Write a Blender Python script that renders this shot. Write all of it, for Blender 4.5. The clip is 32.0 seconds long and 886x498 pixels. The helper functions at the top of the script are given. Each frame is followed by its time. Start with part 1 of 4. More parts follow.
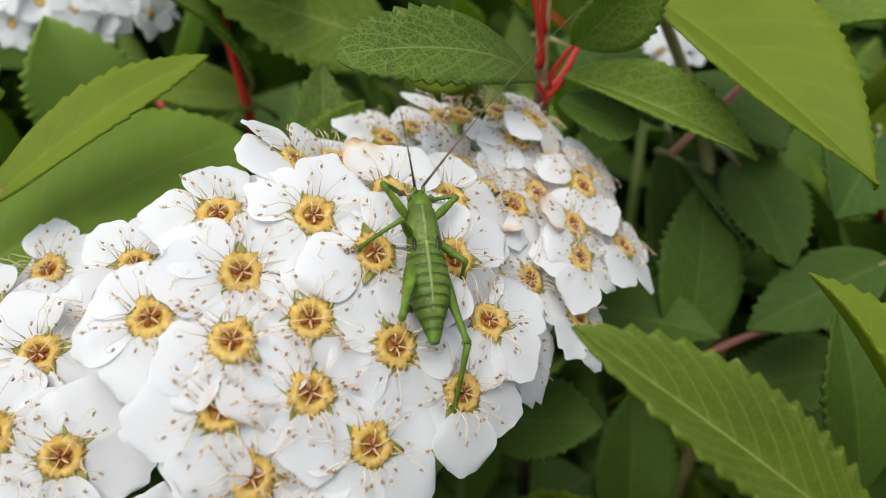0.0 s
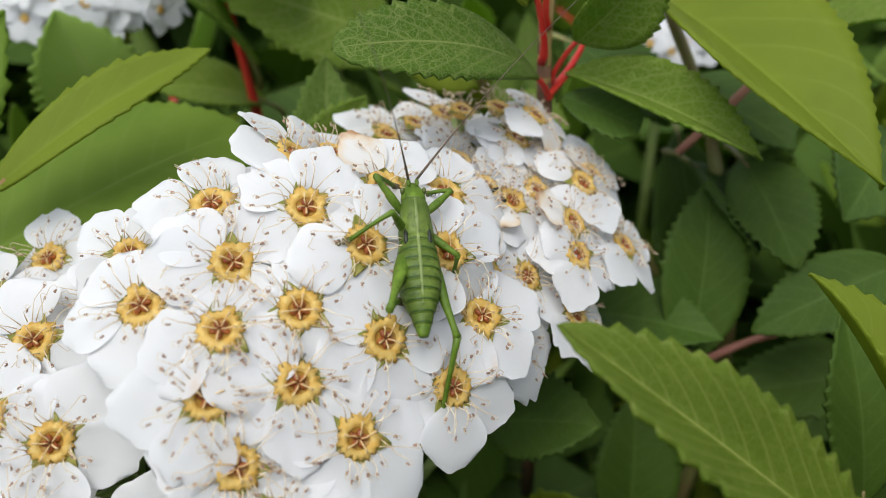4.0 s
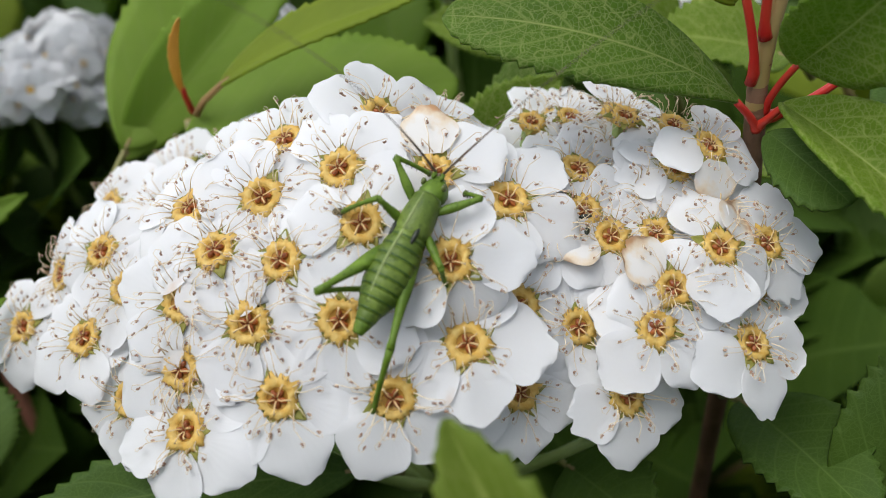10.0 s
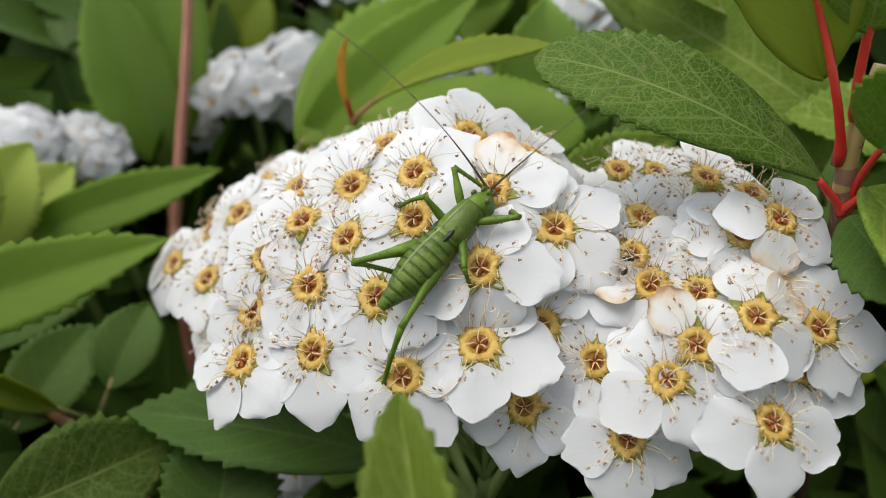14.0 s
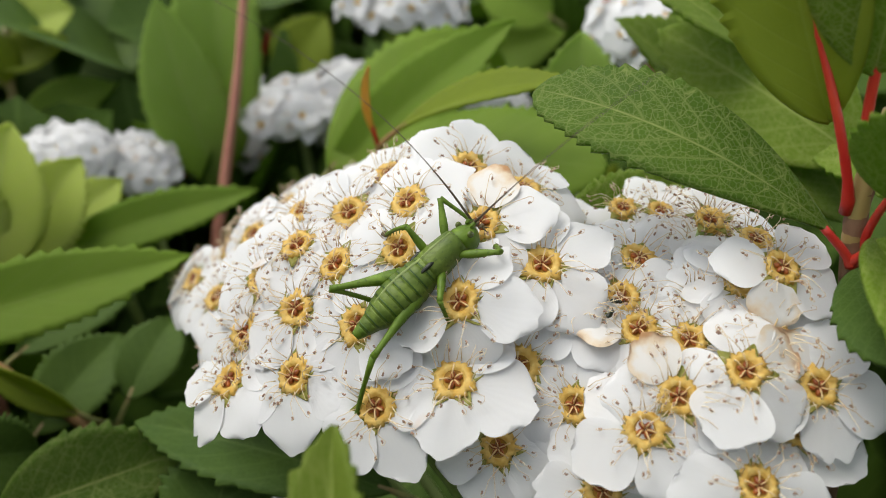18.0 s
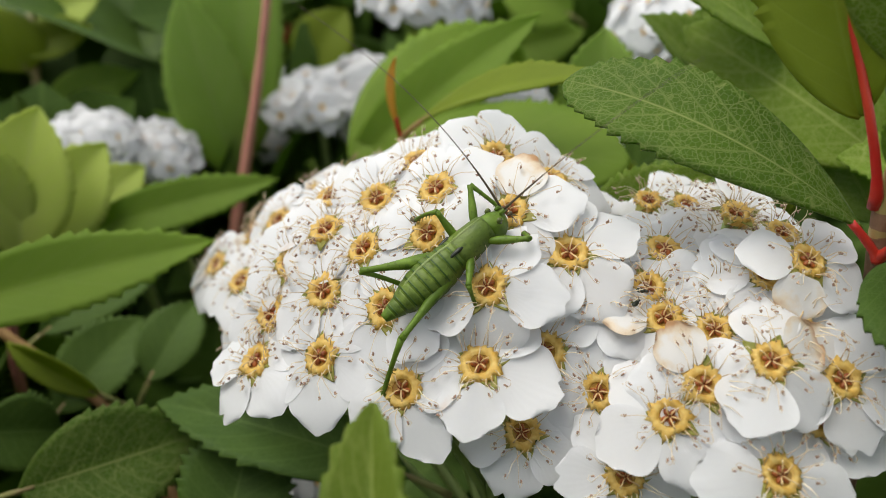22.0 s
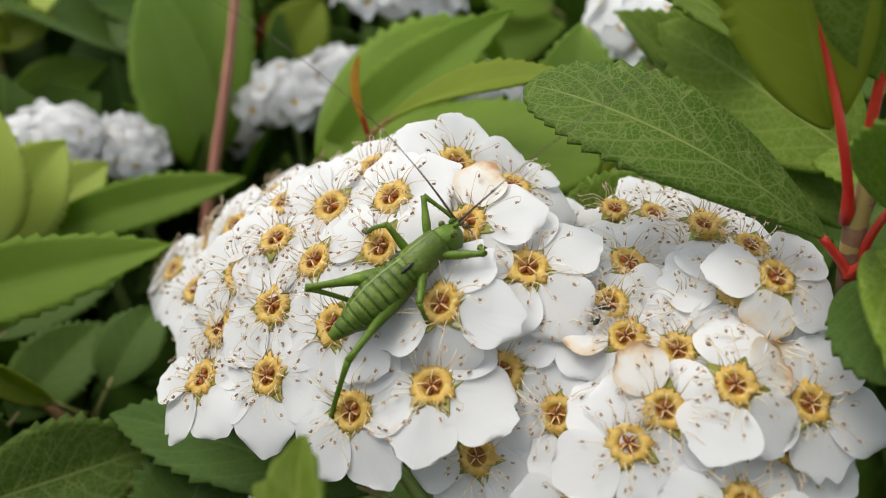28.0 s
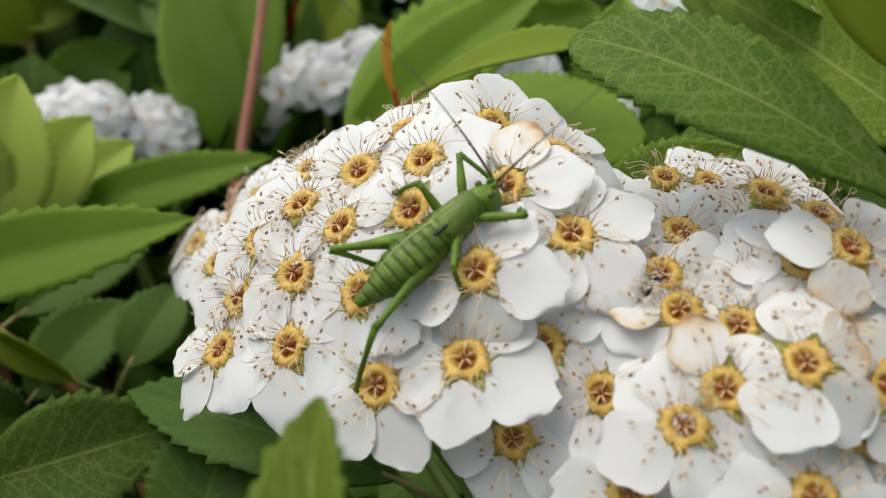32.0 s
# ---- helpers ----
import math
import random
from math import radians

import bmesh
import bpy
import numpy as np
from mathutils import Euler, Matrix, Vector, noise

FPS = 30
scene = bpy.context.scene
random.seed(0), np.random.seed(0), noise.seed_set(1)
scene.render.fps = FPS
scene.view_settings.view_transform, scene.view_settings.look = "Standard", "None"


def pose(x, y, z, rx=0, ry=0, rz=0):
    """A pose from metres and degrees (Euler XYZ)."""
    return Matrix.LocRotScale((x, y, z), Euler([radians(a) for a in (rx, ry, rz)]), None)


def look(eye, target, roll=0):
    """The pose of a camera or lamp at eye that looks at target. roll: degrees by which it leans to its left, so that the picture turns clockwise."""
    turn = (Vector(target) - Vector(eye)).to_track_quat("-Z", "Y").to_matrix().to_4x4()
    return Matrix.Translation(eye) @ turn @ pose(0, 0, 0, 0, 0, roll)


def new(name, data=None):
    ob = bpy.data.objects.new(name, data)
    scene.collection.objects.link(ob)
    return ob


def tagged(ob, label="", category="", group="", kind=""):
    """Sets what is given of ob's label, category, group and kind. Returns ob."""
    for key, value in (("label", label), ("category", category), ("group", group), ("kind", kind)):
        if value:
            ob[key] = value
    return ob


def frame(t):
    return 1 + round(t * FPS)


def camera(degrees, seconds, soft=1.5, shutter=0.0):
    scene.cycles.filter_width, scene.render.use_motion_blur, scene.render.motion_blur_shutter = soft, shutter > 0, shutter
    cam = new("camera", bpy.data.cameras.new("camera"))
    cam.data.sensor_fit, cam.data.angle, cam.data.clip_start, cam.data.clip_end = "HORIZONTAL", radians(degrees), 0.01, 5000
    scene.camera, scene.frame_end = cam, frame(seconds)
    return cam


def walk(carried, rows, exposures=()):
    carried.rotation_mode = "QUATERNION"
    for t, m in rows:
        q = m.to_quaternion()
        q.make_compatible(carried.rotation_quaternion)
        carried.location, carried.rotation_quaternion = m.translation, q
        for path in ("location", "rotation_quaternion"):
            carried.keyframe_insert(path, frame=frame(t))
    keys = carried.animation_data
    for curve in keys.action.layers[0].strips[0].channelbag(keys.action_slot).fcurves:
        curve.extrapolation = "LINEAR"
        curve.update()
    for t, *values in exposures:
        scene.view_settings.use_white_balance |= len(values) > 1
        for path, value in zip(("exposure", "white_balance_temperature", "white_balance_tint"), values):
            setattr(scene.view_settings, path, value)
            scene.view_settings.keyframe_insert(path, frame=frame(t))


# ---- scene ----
cam = camera(65.0, 32.0, soft=0.6)
METRES, EYE, TILT, LEAN, TURN = 8.0, 0.0, -32.0, 0.0, 0.0
ROWS = [
    (0.0, 0.00001, -0.00000, -0.00003, -1.073, 0.607, 0.223),
    (0.5, -0.00025, 0.00179, -0.00459, -1.048, 0.889, 0.375),
    (1.0, -0.00577, 0.01043, -0.00282, -1.556, 0.748, 0.123),
    (1.5, -0.00870, 0.01264, -0.00845, -1.722, 1.265, -0.027),
    (2.0, -0.00702, 0.00076, -0.00057, -1.785, 0.342, 0.111),
    (2.5, 0.00430, -0.01238, -0.00064, -1.184, 0.431, 0.305),
    (3.0, 0.01701, -0.01484, 0.00022, -0.326, 0.111, 0.457),
    (3.5, 0.01387, -0.00904, -0.00950, -0.490, 0.912, 0.061),
    (5.5, 0.06195, 0.06389, 0.02823, 7.119, -2.547, -5.120),
    (6.0, 0.08519, 0.05228, 0.05122, 10.093, -4.953, -6.943),
    (6.5, 0.12069, 0.05349, 0.04254, 14.090, -4.139, -8.587),
    (7.0, 0.15657, 0.04687, 0.06439, 18.463, -6.550, -10.273),
    (7.5, 0.16935, 0.04866, 0.06190, 20.128, -6.529, -12.347),
    (8.0, 0.17580, 0.07260, 0.05079, 22.762, -6.310, -13.624),
    (8.5, 0.18455, 0.11008, 0.06838, 26.351, -8.578, -14.924),
    (9.0, 0.18670, 0.13571, 0.06536, 28.436, -8.642, -16.470),
    (9.5, 0.21778, 0.12480, 0.07282, 31.904, -9.597, -18.110),
    (10.0, 0.25152, 0.12616, 0.07380, 35.554, -9.298, -19.267),
    (10.5, 0.26461, 0.11996, 0.07935, 37.386, -9.704, -20.589),
    (11.0, 0.28481, 0.12004, 0.09164, 40.369, -10.902, -21.892),
    (11.5, 0.29289, 0.13087, 0.09133, 43.240, -11.517, -24.030),
    (12.0, 0.31691, 0.13887, 0.09176, 46.804, -12.022, -26.068),
    (12.5, 0.34601, 0.13570, 0.08572, 49.474, -11.007, -26.998),
    (13.0, 0.35752, 0.13987, 0.09405, 51.667, -12.488, -27.492),
    (13.5, 0.36956, 0.14905, 0.10349, 54.306, -13.341, -27.842),
    (14.0, 0.37095, 0.16787, 0.09369, 55.808, -12.738, -28.585),
    (14.5, 0.37965, 0.18130, 0.08962, 57.642, -12.681, -28.411),
    (16.5, 0.41671, 0.17777, 0.11216, 60.900, -13.129, -29.914),
    (17.0, 0.40086, 0.20675, 0.12544, 62.326, -14.236, -29.669),
    (17.5, 0.40119, 0.22481, 0.12188, 63.038, -13.720, -29.767),
    (18.0, 0.39237, 0.21669, 0.12509, 62.773, -13.873, -30.197),
    (18.5, 0.39580, 0.21030, 0.12797, 62.923, -14.115, -30.245),
    (19.0, 0.39910, 0.21060, 0.12784, 63.500, -14.404, -30.127),
    (19.5, 0.39122, 0.21509, 0.12501, 63.569, -14.802, -30.482),
    (20.0, 0.39818, 0.21534, 0.11613, 63.914, -14.249, -30.640),
    (20.5, 0.41286, 0.20815, 0.11695, 64.263, -14.285, -30.923),
    (21.0, 0.40702, 0.20192, 0.11456, 64.153, -14.485, -31.143),
    (21.5, 0.39866, 0.20907, 0.11896, 64.280, -14.902, -30.961),
    (22.0, 0.39654, 0.20486, 0.11043, 63.922, -14.507, -31.385),
    (22.5, 0.40500, 0.21163, 0.10921, 64.303, -14.385, -31.322),
    (23.0, 0.41298, 0.21315, 0.11142, 64.515, -14.321, -31.199),
    (23.5, 0.41660, 0.21618, 0.11290, 64.465, -14.165, -31.147),
    (24.0, 0.41249, 0.21798, 0.11156, 64.063, -13.520, -31.260),
    (24.5, 0.38024, 0.23188, 0.11554, 63.834, -13.839, -31.205),
    (26.5, 0.37165, 0.24232, 0.12865, 64.018, -14.259, -31.451),
    (27.0, 0.37282, 0.23719, 0.13312, 63.516, -14.485, -31.381),
    (27.5, 0.37667, 0.23923, 0.13423, 63.553, -15.006, -31.240),
    (28.0, 0.37687, 0.23349, 0.13296, 62.972, -14.910, -31.628),
    (28.5, 0.37319, 0.23257, 0.13582, 63.111, -15.937, -31.571),
    (29.0, 0.37051, 0.23444, 0.13044, 63.034, -15.819, -31.727),
    (29.5, 0.36301, 0.23022, 0.12599, 62.242, -15.646, -31.782),
    (30.0, 0.35423, 0.24129, 0.12634, 62.861, -16.092, -31.543),
    (30.5, 0.35767, 0.23465, 0.12257, 62.728, -16.013, -31.209),
    (31.0, 0.35469, 0.23186, 0.11793, 62.847, -16.315, -31.556),
    (31.5, 0.35753, 0.23911, 0.11630, 63.807, -16.827, -31.686),
    (32.0, 0.35573, 0.25918, 0.10121, 65.821, -16.287, -31.936),
]

# Everything below is laid out in centimetres round the first eye; U and HIGH turn that into metres above the soil.
U, HIGH = 0.01, 1.0


def cm(m):
    """A pose laid out in centimetres, as a pose in metres."""
    m = m.copy()
    m.translation = m.translation * U
    return m


def world_cm(m):
    return Matrix.Translation((0, 0, HIGH)) @ cm(m)


def eye_pose(x, y, z, yaw, pitch, roll):
    return pose(0, 0, 0, TILT, LEAN, TURN) @ pose(METRES * x, METRES * y, METRES * z, 90 + pitch, roll, yaw)


walk(cam, [(t, world_cm(eye_pose(x, y, z, yaw, pitch, roll))) for t, x, y, z, yaw, pitch, roll in ROWS], [(0, 0.55, 6300, 9), (8, 0.52, 6150, 9), (11, 0.56, 6200, 10), (13, 0.6, 6300, 9), (17, 0.62, 6550, 8), (32, 0.58, 6550, 8)])
cam.data.dof.use_dof = True
cam.data.dof.focus_distance = 4.1 * U
cam.data.dof.aperture_fstop = 38.0

# ---- light ----
SUN_UP, SUN_ROUND = 66.0, 208.0
world = bpy.data.worlds.new("sky")
scene.world = world
world.use_nodes = True
wn = world.node_tree.nodes
sky = wn.new("ShaderNodeTexSky")
sky.sky_type, sky.sun_disc = "NISHITA", False
sky.sun_elevation, sky.sun_rotation = radians(SUN_UP), radians(SUN_ROUND)
veil = wn.new("ShaderNodeHueSaturation")
veil.inputs["Saturation"].default_value = 0.25
world.node_tree.links.new(sky.outputs[0], veil.inputs["Color"])
world.node_tree.links.new(veil.outputs[0], wn["Background"].inputs[0])
wn["Background"].inputs[1].default_value = 0.15
sun = new("sun", bpy.data.lights.new("sun", "SUN"))
sun.data.energy, sun.data.angle, sun.data.color = 1.95, radians(45), (1.0, 0.95, 0.88)
az = radians(SUN_ROUND)
sun.matrix_basis = look((math.sin(az) * math.cos(radians(SUN_UP)), math.cos(az) * math.cos(radians(SUN_UP)), math.sin(radians(SUN_UP))), (0, 0, 0))


# ---- materials ----
class Nodes:
    """A material in the making: short calls for its nodes."""

    def __init__(self, name):
        self.mat = bpy.data.materials.new(name)
        self.mat.use_nodes = True
        self.tree = self.mat.node_tree
        self.out = self.tree.nodes["Material Output"]
        self.bsdf = self.tree.nodes["Principled BSDF"]

    def link(self, a, b):
        self.tree.links.new(a, b)

    def math(self, op, a, b=None, clamp=False):
        node = self.tree.nodes.new("ShaderNodeMath")
        node.operation, node.use_clamp = op, clamp
        for n, v in enumerate((a, b)):
            if v is None:
                continue
            if isinstance(v, (int, float)):
                node.inputs[n].default_value = v
            else:
                self.link(v, node.inputs[n])
        return node.outputs[0]

    def noise(self, scale, detail=4, coords="Object", rough=0.55):
        node = self.tree.nodes.new("ShaderNodeTexNoise")
        node.inputs["Scale"].default_value, node.inputs["Detail"].default_value, node.inputs["Roughness"].default_value = scale, detail, rough
        self.link(self.coord(coords), node.inputs["Vector"])
        return node.outputs["Fac"]

    def coord(self, name):
        node = self.tree.nodes.new("ShaderNodeTexCoord")
        return node.outputs[name]

    def ramp(self, fac, *stops):
        node = self.tree.nodes.new("ShaderNodeValToRGB")
        while len(node.color_ramp.elements) < len(stops):
            node.color_ramp.elements.new(0.5)
        for e, (p, c) in zip(node.color_ramp.elements, stops):
            e.position, e.color = p, (*c, 1)
        self.link(fac, node.inputs[0])
        return node.outputs[0]

    def mix(self, fac, a, b, blend="MIX"):
        node = self.tree.nodes.new("ShaderNodeMix")
        node.data_type, node.blend_type = "RGBA", blend
        for n, v in ((0, fac), (6, a), (7, b)):
            if isinstance(v, (int, float)):
                node.inputs[n].default_value = v
            elif isinstance(v, tuple):
                node.inputs[n].default_value = (*v, 1)
            else:
                self.link(v, node.inputs[n])
        return node.outputs[2]

    def bump(self, height, strength, distance):
        node = self.tree.nodes.new("ShaderNodeBump")
        node.inputs["Strength"].default_value, node.inputs["Distance"].default_value = strength, distance
        self.link(height, node.inputs["Height"])
        return node.outputs[0]

    def set(self, color=None, rough=0.5, normal=None, spec=0.5):
        b = self.bsdf.inputs
        if isinstance(color, tuple):
            b["Base Color"].default_value = (*color, 1)
        elif color is not None:
            self.link(color, b["Base Color"])
        if isinstance(rough, (int, float)):
            b["Roughness"].default_value = rough
        else:
            self.link(rough, b["Roughness"])
        b["Specular IOR Level"].default_value = spec
        if normal is not None:
            self.link(normal, b["Normal"])
        return self

    def thin(self, share, color, normal=None):
        """Lets light through, as petals and leaves do."""
        tr = self.tree.nodes.new("ShaderNodeBsdfTranslucent")
        if isinstance(color, tuple):
            tr.inputs[0].default_value = (*color, 1)
        else:
            self.link(color, tr.inputs[0])
        if normal is not None:
            self.link(normal, tr.inputs["Normal"])
        mx = self.tree.nodes.new("ShaderNodeMixShader")
        mx.inputs[0].default_value = share
        self.link(self.bsdf.outputs[0], mx.inputs[1])
        self.link(tr.outputs[0], mx.inputs[2])
        self.link(mx.outputs[0], self.out.inputs[0])
        return self

    def random(self):
        return self.tree.nodes.new("ShaderNodeObjectInfo").outputs["Random"]


def petal_material():
    n = Nodes("white_petal")
    uv = n.tree.nodes.new("ShaderNodeSeparateXYZ")
    n.link(n.coord("UV"), uv.inputs[0])
    fan = n.math("DIVIDE", uv.outputs[0], n.math("ADD", uv.outputs[1], 0.25))
    veins = n.math("PINGPONG", n.math("ADD", n.math("MULTIPLY", fan, 4.2), n.math("MULTIPLY", n.noise(900, 2), 0.5)), 0.5)
    fine = n.noise(2500, 3)
    tint = n.ramp(n.noise(260, 3), (0.3, (0.85, 0.85, 0.85)), (0.7, (0.89, 0.89, 0.89)))
    stain = n.math("MULTIPLY", n.math("GREATER_THAN", n.random(), 0.93), n.math("MAXIMUM", n.math("SUBTRACT", n.noise(330, 4), 0.56), 0.0))
    color = n.mix(n.math("MULTIPLY", stain, 6.0, True), tint, (0.62, 0.36, 0.16))
    nor = n.bump(n.math("ADD", n.math("MULTIPLY", veins, 0.8), fine), 0.3, 0.00003)
    n.set(color, 0.6, nor, 0.25)
    return n.thin(0.56, (0.92, 0.92, 0.92)).mat


def leaf_material(name, dark, light, vein, under, share=0.3, gloss=0.5, side=8.0, net=1.0):
    """A leaf: midrib, side veins and a fine net, mottled green."""
    n = Nodes(name)
    uv = n.tree.nodes.new("ShaderNodeSeparateXYZ")
    n.link(n.coord("UV"), uv.inputs[0])
    across = n.math("ABSOLUTE", uv.outputs[0])
    bend = n.math("MULTIPLY", n.math("POWER", across, 1.3), 0.24)
    wob = n.math("MULTIPLY", n.math("SUBTRACT", n.noise(150, 2), 0.5), 0.03)
    s = n.math("MULTIPLY", n.math("ADD", n.math("SUBTRACT", uv.outputs[1], bend), wob), side)
    d = n.math("PINGPONG", n.math("ADD", s, 20.0), 0.5)
    lat = n.math("SUBTRACT", 1.0, n.math("MULTIPLY", d, 11.0), True)
    mid = n.math("SUBTRACT", 1.0, n.math("MULTIPLY", across, 24.0), True)
    vor = n.tree.nodes.new("ShaderNodeTexVoronoi")
    vor.feature = "DISTANCE_TO_EDGE"
    vor.inputs["Scale"].default_value = 3300
    warp = n.tree.nodes.new("ShaderNodeTexNoise")
    warp.inputs["Scale"].default_value = 1800
    n.link(n.coord("Object"), warp.inputs["Vector"])
    add = n.tree.nodes.new("ShaderNodeVectorMath")
    add.operation = "MULTIPLY_ADD"
    n.link(warp.outputs["Color"], add.inputs[0])
    add.inputs[1].default_value = (0.0002, 0.0002, 0.0002)
    n.link(n.coord("Object"), add.inputs[2])
    n.link(add.outputs[0], vor.inputs["Vector"])
    netv = n.math("SUBTRACT", 1.0, n.math("MULTIPLY", vor.outputs["Distance"], 11.0), True)
    wide = n.tree.nodes.new("ShaderNodeTexVoronoi")
    wide.feature = "DISTANCE_TO_EDGE"
    wide.inputs["Scale"].default_value = 1150
    n.link(add.outputs[0], wide.inputs["Vector"])
    coarse = n.math("SUBTRACT", 1.0, n.math("MULTIPLY", wide.outputs["Distance"], 24.0), True)
    netv = n.math("MAXIMUM", n.math("MULTIPLY", netv, 0.75), coarse)
    big = n.math("MAXIMUM", n.math("MULTIPLY", lat, 0.55), mid)
    allv = n.math("MAXIMUM", big, n.math("MULTIPLY", netv, 0.75 * net))
    mott = n.noise(190, 5)
    base = n.ramp(n.math("ADD", n.math("MULTIPLY", mott, 0.7), n.math("MULTIPLY", n.random(), 0.3)), (0.28, dark), (0.75, light))
    speck = n.math("MULTIPLY", n.math("GREATER_THAN", n.noise(1500, 2), 0.77), 0.3 * net)
    color = n.mix(speck, n.mix(n.math("MULTIPLY", allv, 0.72), base, vein), tuple(0.6 * v for v in dark))
    relief = n.math("SUBTRACT", n.math("MULTIPLY", n.noise(3200, 4), 0.5), n.math("MULTIPLY", allv, 0.8))
    nor = n.bump(relief, 0.2 + 0.2 * net, 0.00012)
    n.set(color, n.math("ADD", gloss, n.math("MULTIPLY", mott, 0.25)), nor, 0.2)
    return n.thin(share, n.mix(n.math("MULTIPLY", allv, 0.5), under, tuple(0.7 * v for v in under))).mat


def plain_material(name, a, b, scale, rough=0.5, bump=0.0001, share=0.0, spec=0.4, metal=0.0):
    n = Nodes(name)
    f = n.noise(scale, 5)
    color = n.ramp(f, (0.3, a), (0.7, b))
    n.set(color, rough, n.bump(n.noise(scale * 4, 4), 0.5, bump), spec)
    return n.thin(share, b).mat if share else n.mat


PETAL = petal_material()


def wilt_material():
    n = Nodes("wilted_petal")
    uv = n.tree.nodes.new("ShaderNodeSeparateXYZ")
    n.link(n.coord("UV"), uv.inputs[0])
    edge = n.math("ADD", n.math("MULTIPLY", n.noise(420, 4), 0.95), n.math("MULTIPLY", n.math("POWER", uv.outputs[1], 3.0), 0.24))
    n.set(n.ramp(edge, (0.5, (0.84, 0.83, 0.81)), (0.6, (0.78, 0.66, 0.5)), (0.72, (0.5, 0.27, 0.12))), 0.65, n.bump(n.noise(900, 4), 0.4, 0.0001), 0.2)
    return n.thin(0.4, (0.86, 0.82, 0.76)).mat


WILT = wilt_material()
LEAF = leaf_material("green_leaf", (0.07, 0.13, 0.006), (0.125, 0.2, 0.013), (0.42, 0.48, 0.13), (0.25, 0.47, 0.012), 0.36)
# Own green of dark leaves, and shade put into the colour of deep ones.
LEAF_DARK_AND_SHADED = leaf_material("dark_and_shaded_leaf", (0.03, 0.066, 0.006), (0.055, 0.1, 0.009), (0.1, 0.16, 0.03), (0.1, 0.22, 0.01), 0.1, net=0.6)
LEAF_LIME = leaf_material("yellow_green_leaf", (0.15, 0.2, 0.013), (0.22, 0.28, 0.024), (0.25, 0.32, 0.04), (0.36, 0.45, 0.02), 0.38, net=0.25)
LEAF_BACK = leaf_material("background_leaf", (0.105, 0.16, 0.01), (0.3, 0.36, 0.03), (0.24, 0.33, 0.06), (0.4, 0.54, 0.02), 0.34, net=0.3)
LEAF_FRESH = leaf_material("fresh_green_leaf", (0.12, 0.2, 0.018), (0.19, 0.28, 0.035), (0.26, 0.36, 0.07), (0.34, 0.54, 0.035), 0.42, net=0.2)
LEAF_SOFT = leaf_material("soft_green_leaf", (0.19, 0.29, 0.05), (0.27, 0.38, 0.085), (0.36, 0.46, 0.14), (0.4, 0.58, 0.08), 0.45, net=0.2)
LEAF_OLIVE = leaf_material("olive_green_leaf", (0.075, 0.12, 0.007), (0.13, 0.185, 0.016), (0.36, 0.4, 0.1), (0.3, 0.42, 0.015), 0.3, side=13.0, net=0.4)
LEAF_DEEP = leaf_material("deep_green_leaf", (0.036, 0.085, 0.004), (0.066, 0.125, 0.009), (0.33, 0.38, 0.11), (0.2, 0.38, 0.012), 0.34)
LEAF_PALE = leaf_material("pale_lime_leaf", (0.36, 0.45, 0.08), (0.5, 0.58, 0.14), (0.5, 0.56, 0.2), (0.6, 0.7, 0.1), 0.45, net=0.2)
BUD = plain_material("orange_bud", (0.6, 0.31, 0.035), (0.72, 0.48, 0.1), 300, 0.5, share=0.45)
PINK_STEM = plain_material("pinkish_brown_stem", (0.36, 0.14, 0.1), (0.48, 0.22, 0.15), 250, 0.5)
RED_STEM = plain_material("red_stem", (0.42, 0.015, 0.012), (0.5, 0.05, 0.025), 250, 0.35)
GREEN_STEM = plain_material("green_brown_stem", (0.2, 0.12, 0.05), (0.22, 0.24, 0.07), 200, 0.5)
SHOOT_STEM = plain_material("green_and_tan_shoot", (0.24, 0.2, 0.06), (0.36, 0.24, 0.1), 220, 0.5)
TAN_STEM = plain_material("tan_twig", (0.22, 0.11, 0.045), (0.36, 0.22, 0.08), 250, 0.6)
BROWN_STEM = plain_material("brown_bark", (0.10, 0.055, 0.03), (0.2, 0.11, 0.06), 350, 0.8, 0.0003)
PEDICEL = plain_material("pale_green_stalk", (0.22, 0.3, 0.08), (0.3, 0.38, 0.12), 400, 0.5)
DISC = plain_material("golden_nectar_disc", (0.68, 0.38, 0.045), (0.88, 0.66, 0.22), 2400, 0.5, 0.0001, share=0.35)
CUP_FLOOR = plain_material("brown_cup_floor", (0.3, 0.13, 0.02), (0.48, 0.3, 0.05), 1500, 0.4)
PISTIL = plain_material("red_brown_carpel", (0.13, 0.028, 0.01), (0.42, 0.13, 0.03), 1800, 0.3)
STYLE = plain_material("cream_style", (0.62, 0.4, 0.16), (0.8, 0.64, 0.36), 1800, 0.45, share=0.2)
FILAMENT = plain_material("cream_to_tan_filament", (0.5, 0.34, 0.18), (0.85, 0.74, 0.52), 900, 0.5)
ANTHER = plain_material("brown_anther", (0.17, 0.09, 0.06), (0.5, 0.33, 0.23), 1500, 0.6)
SEPAL = plain_material("green_sepal", (0.2, 0.22, 0.03), (0.42, 0.38, 0.09), 900, 0.5, share=0.3)
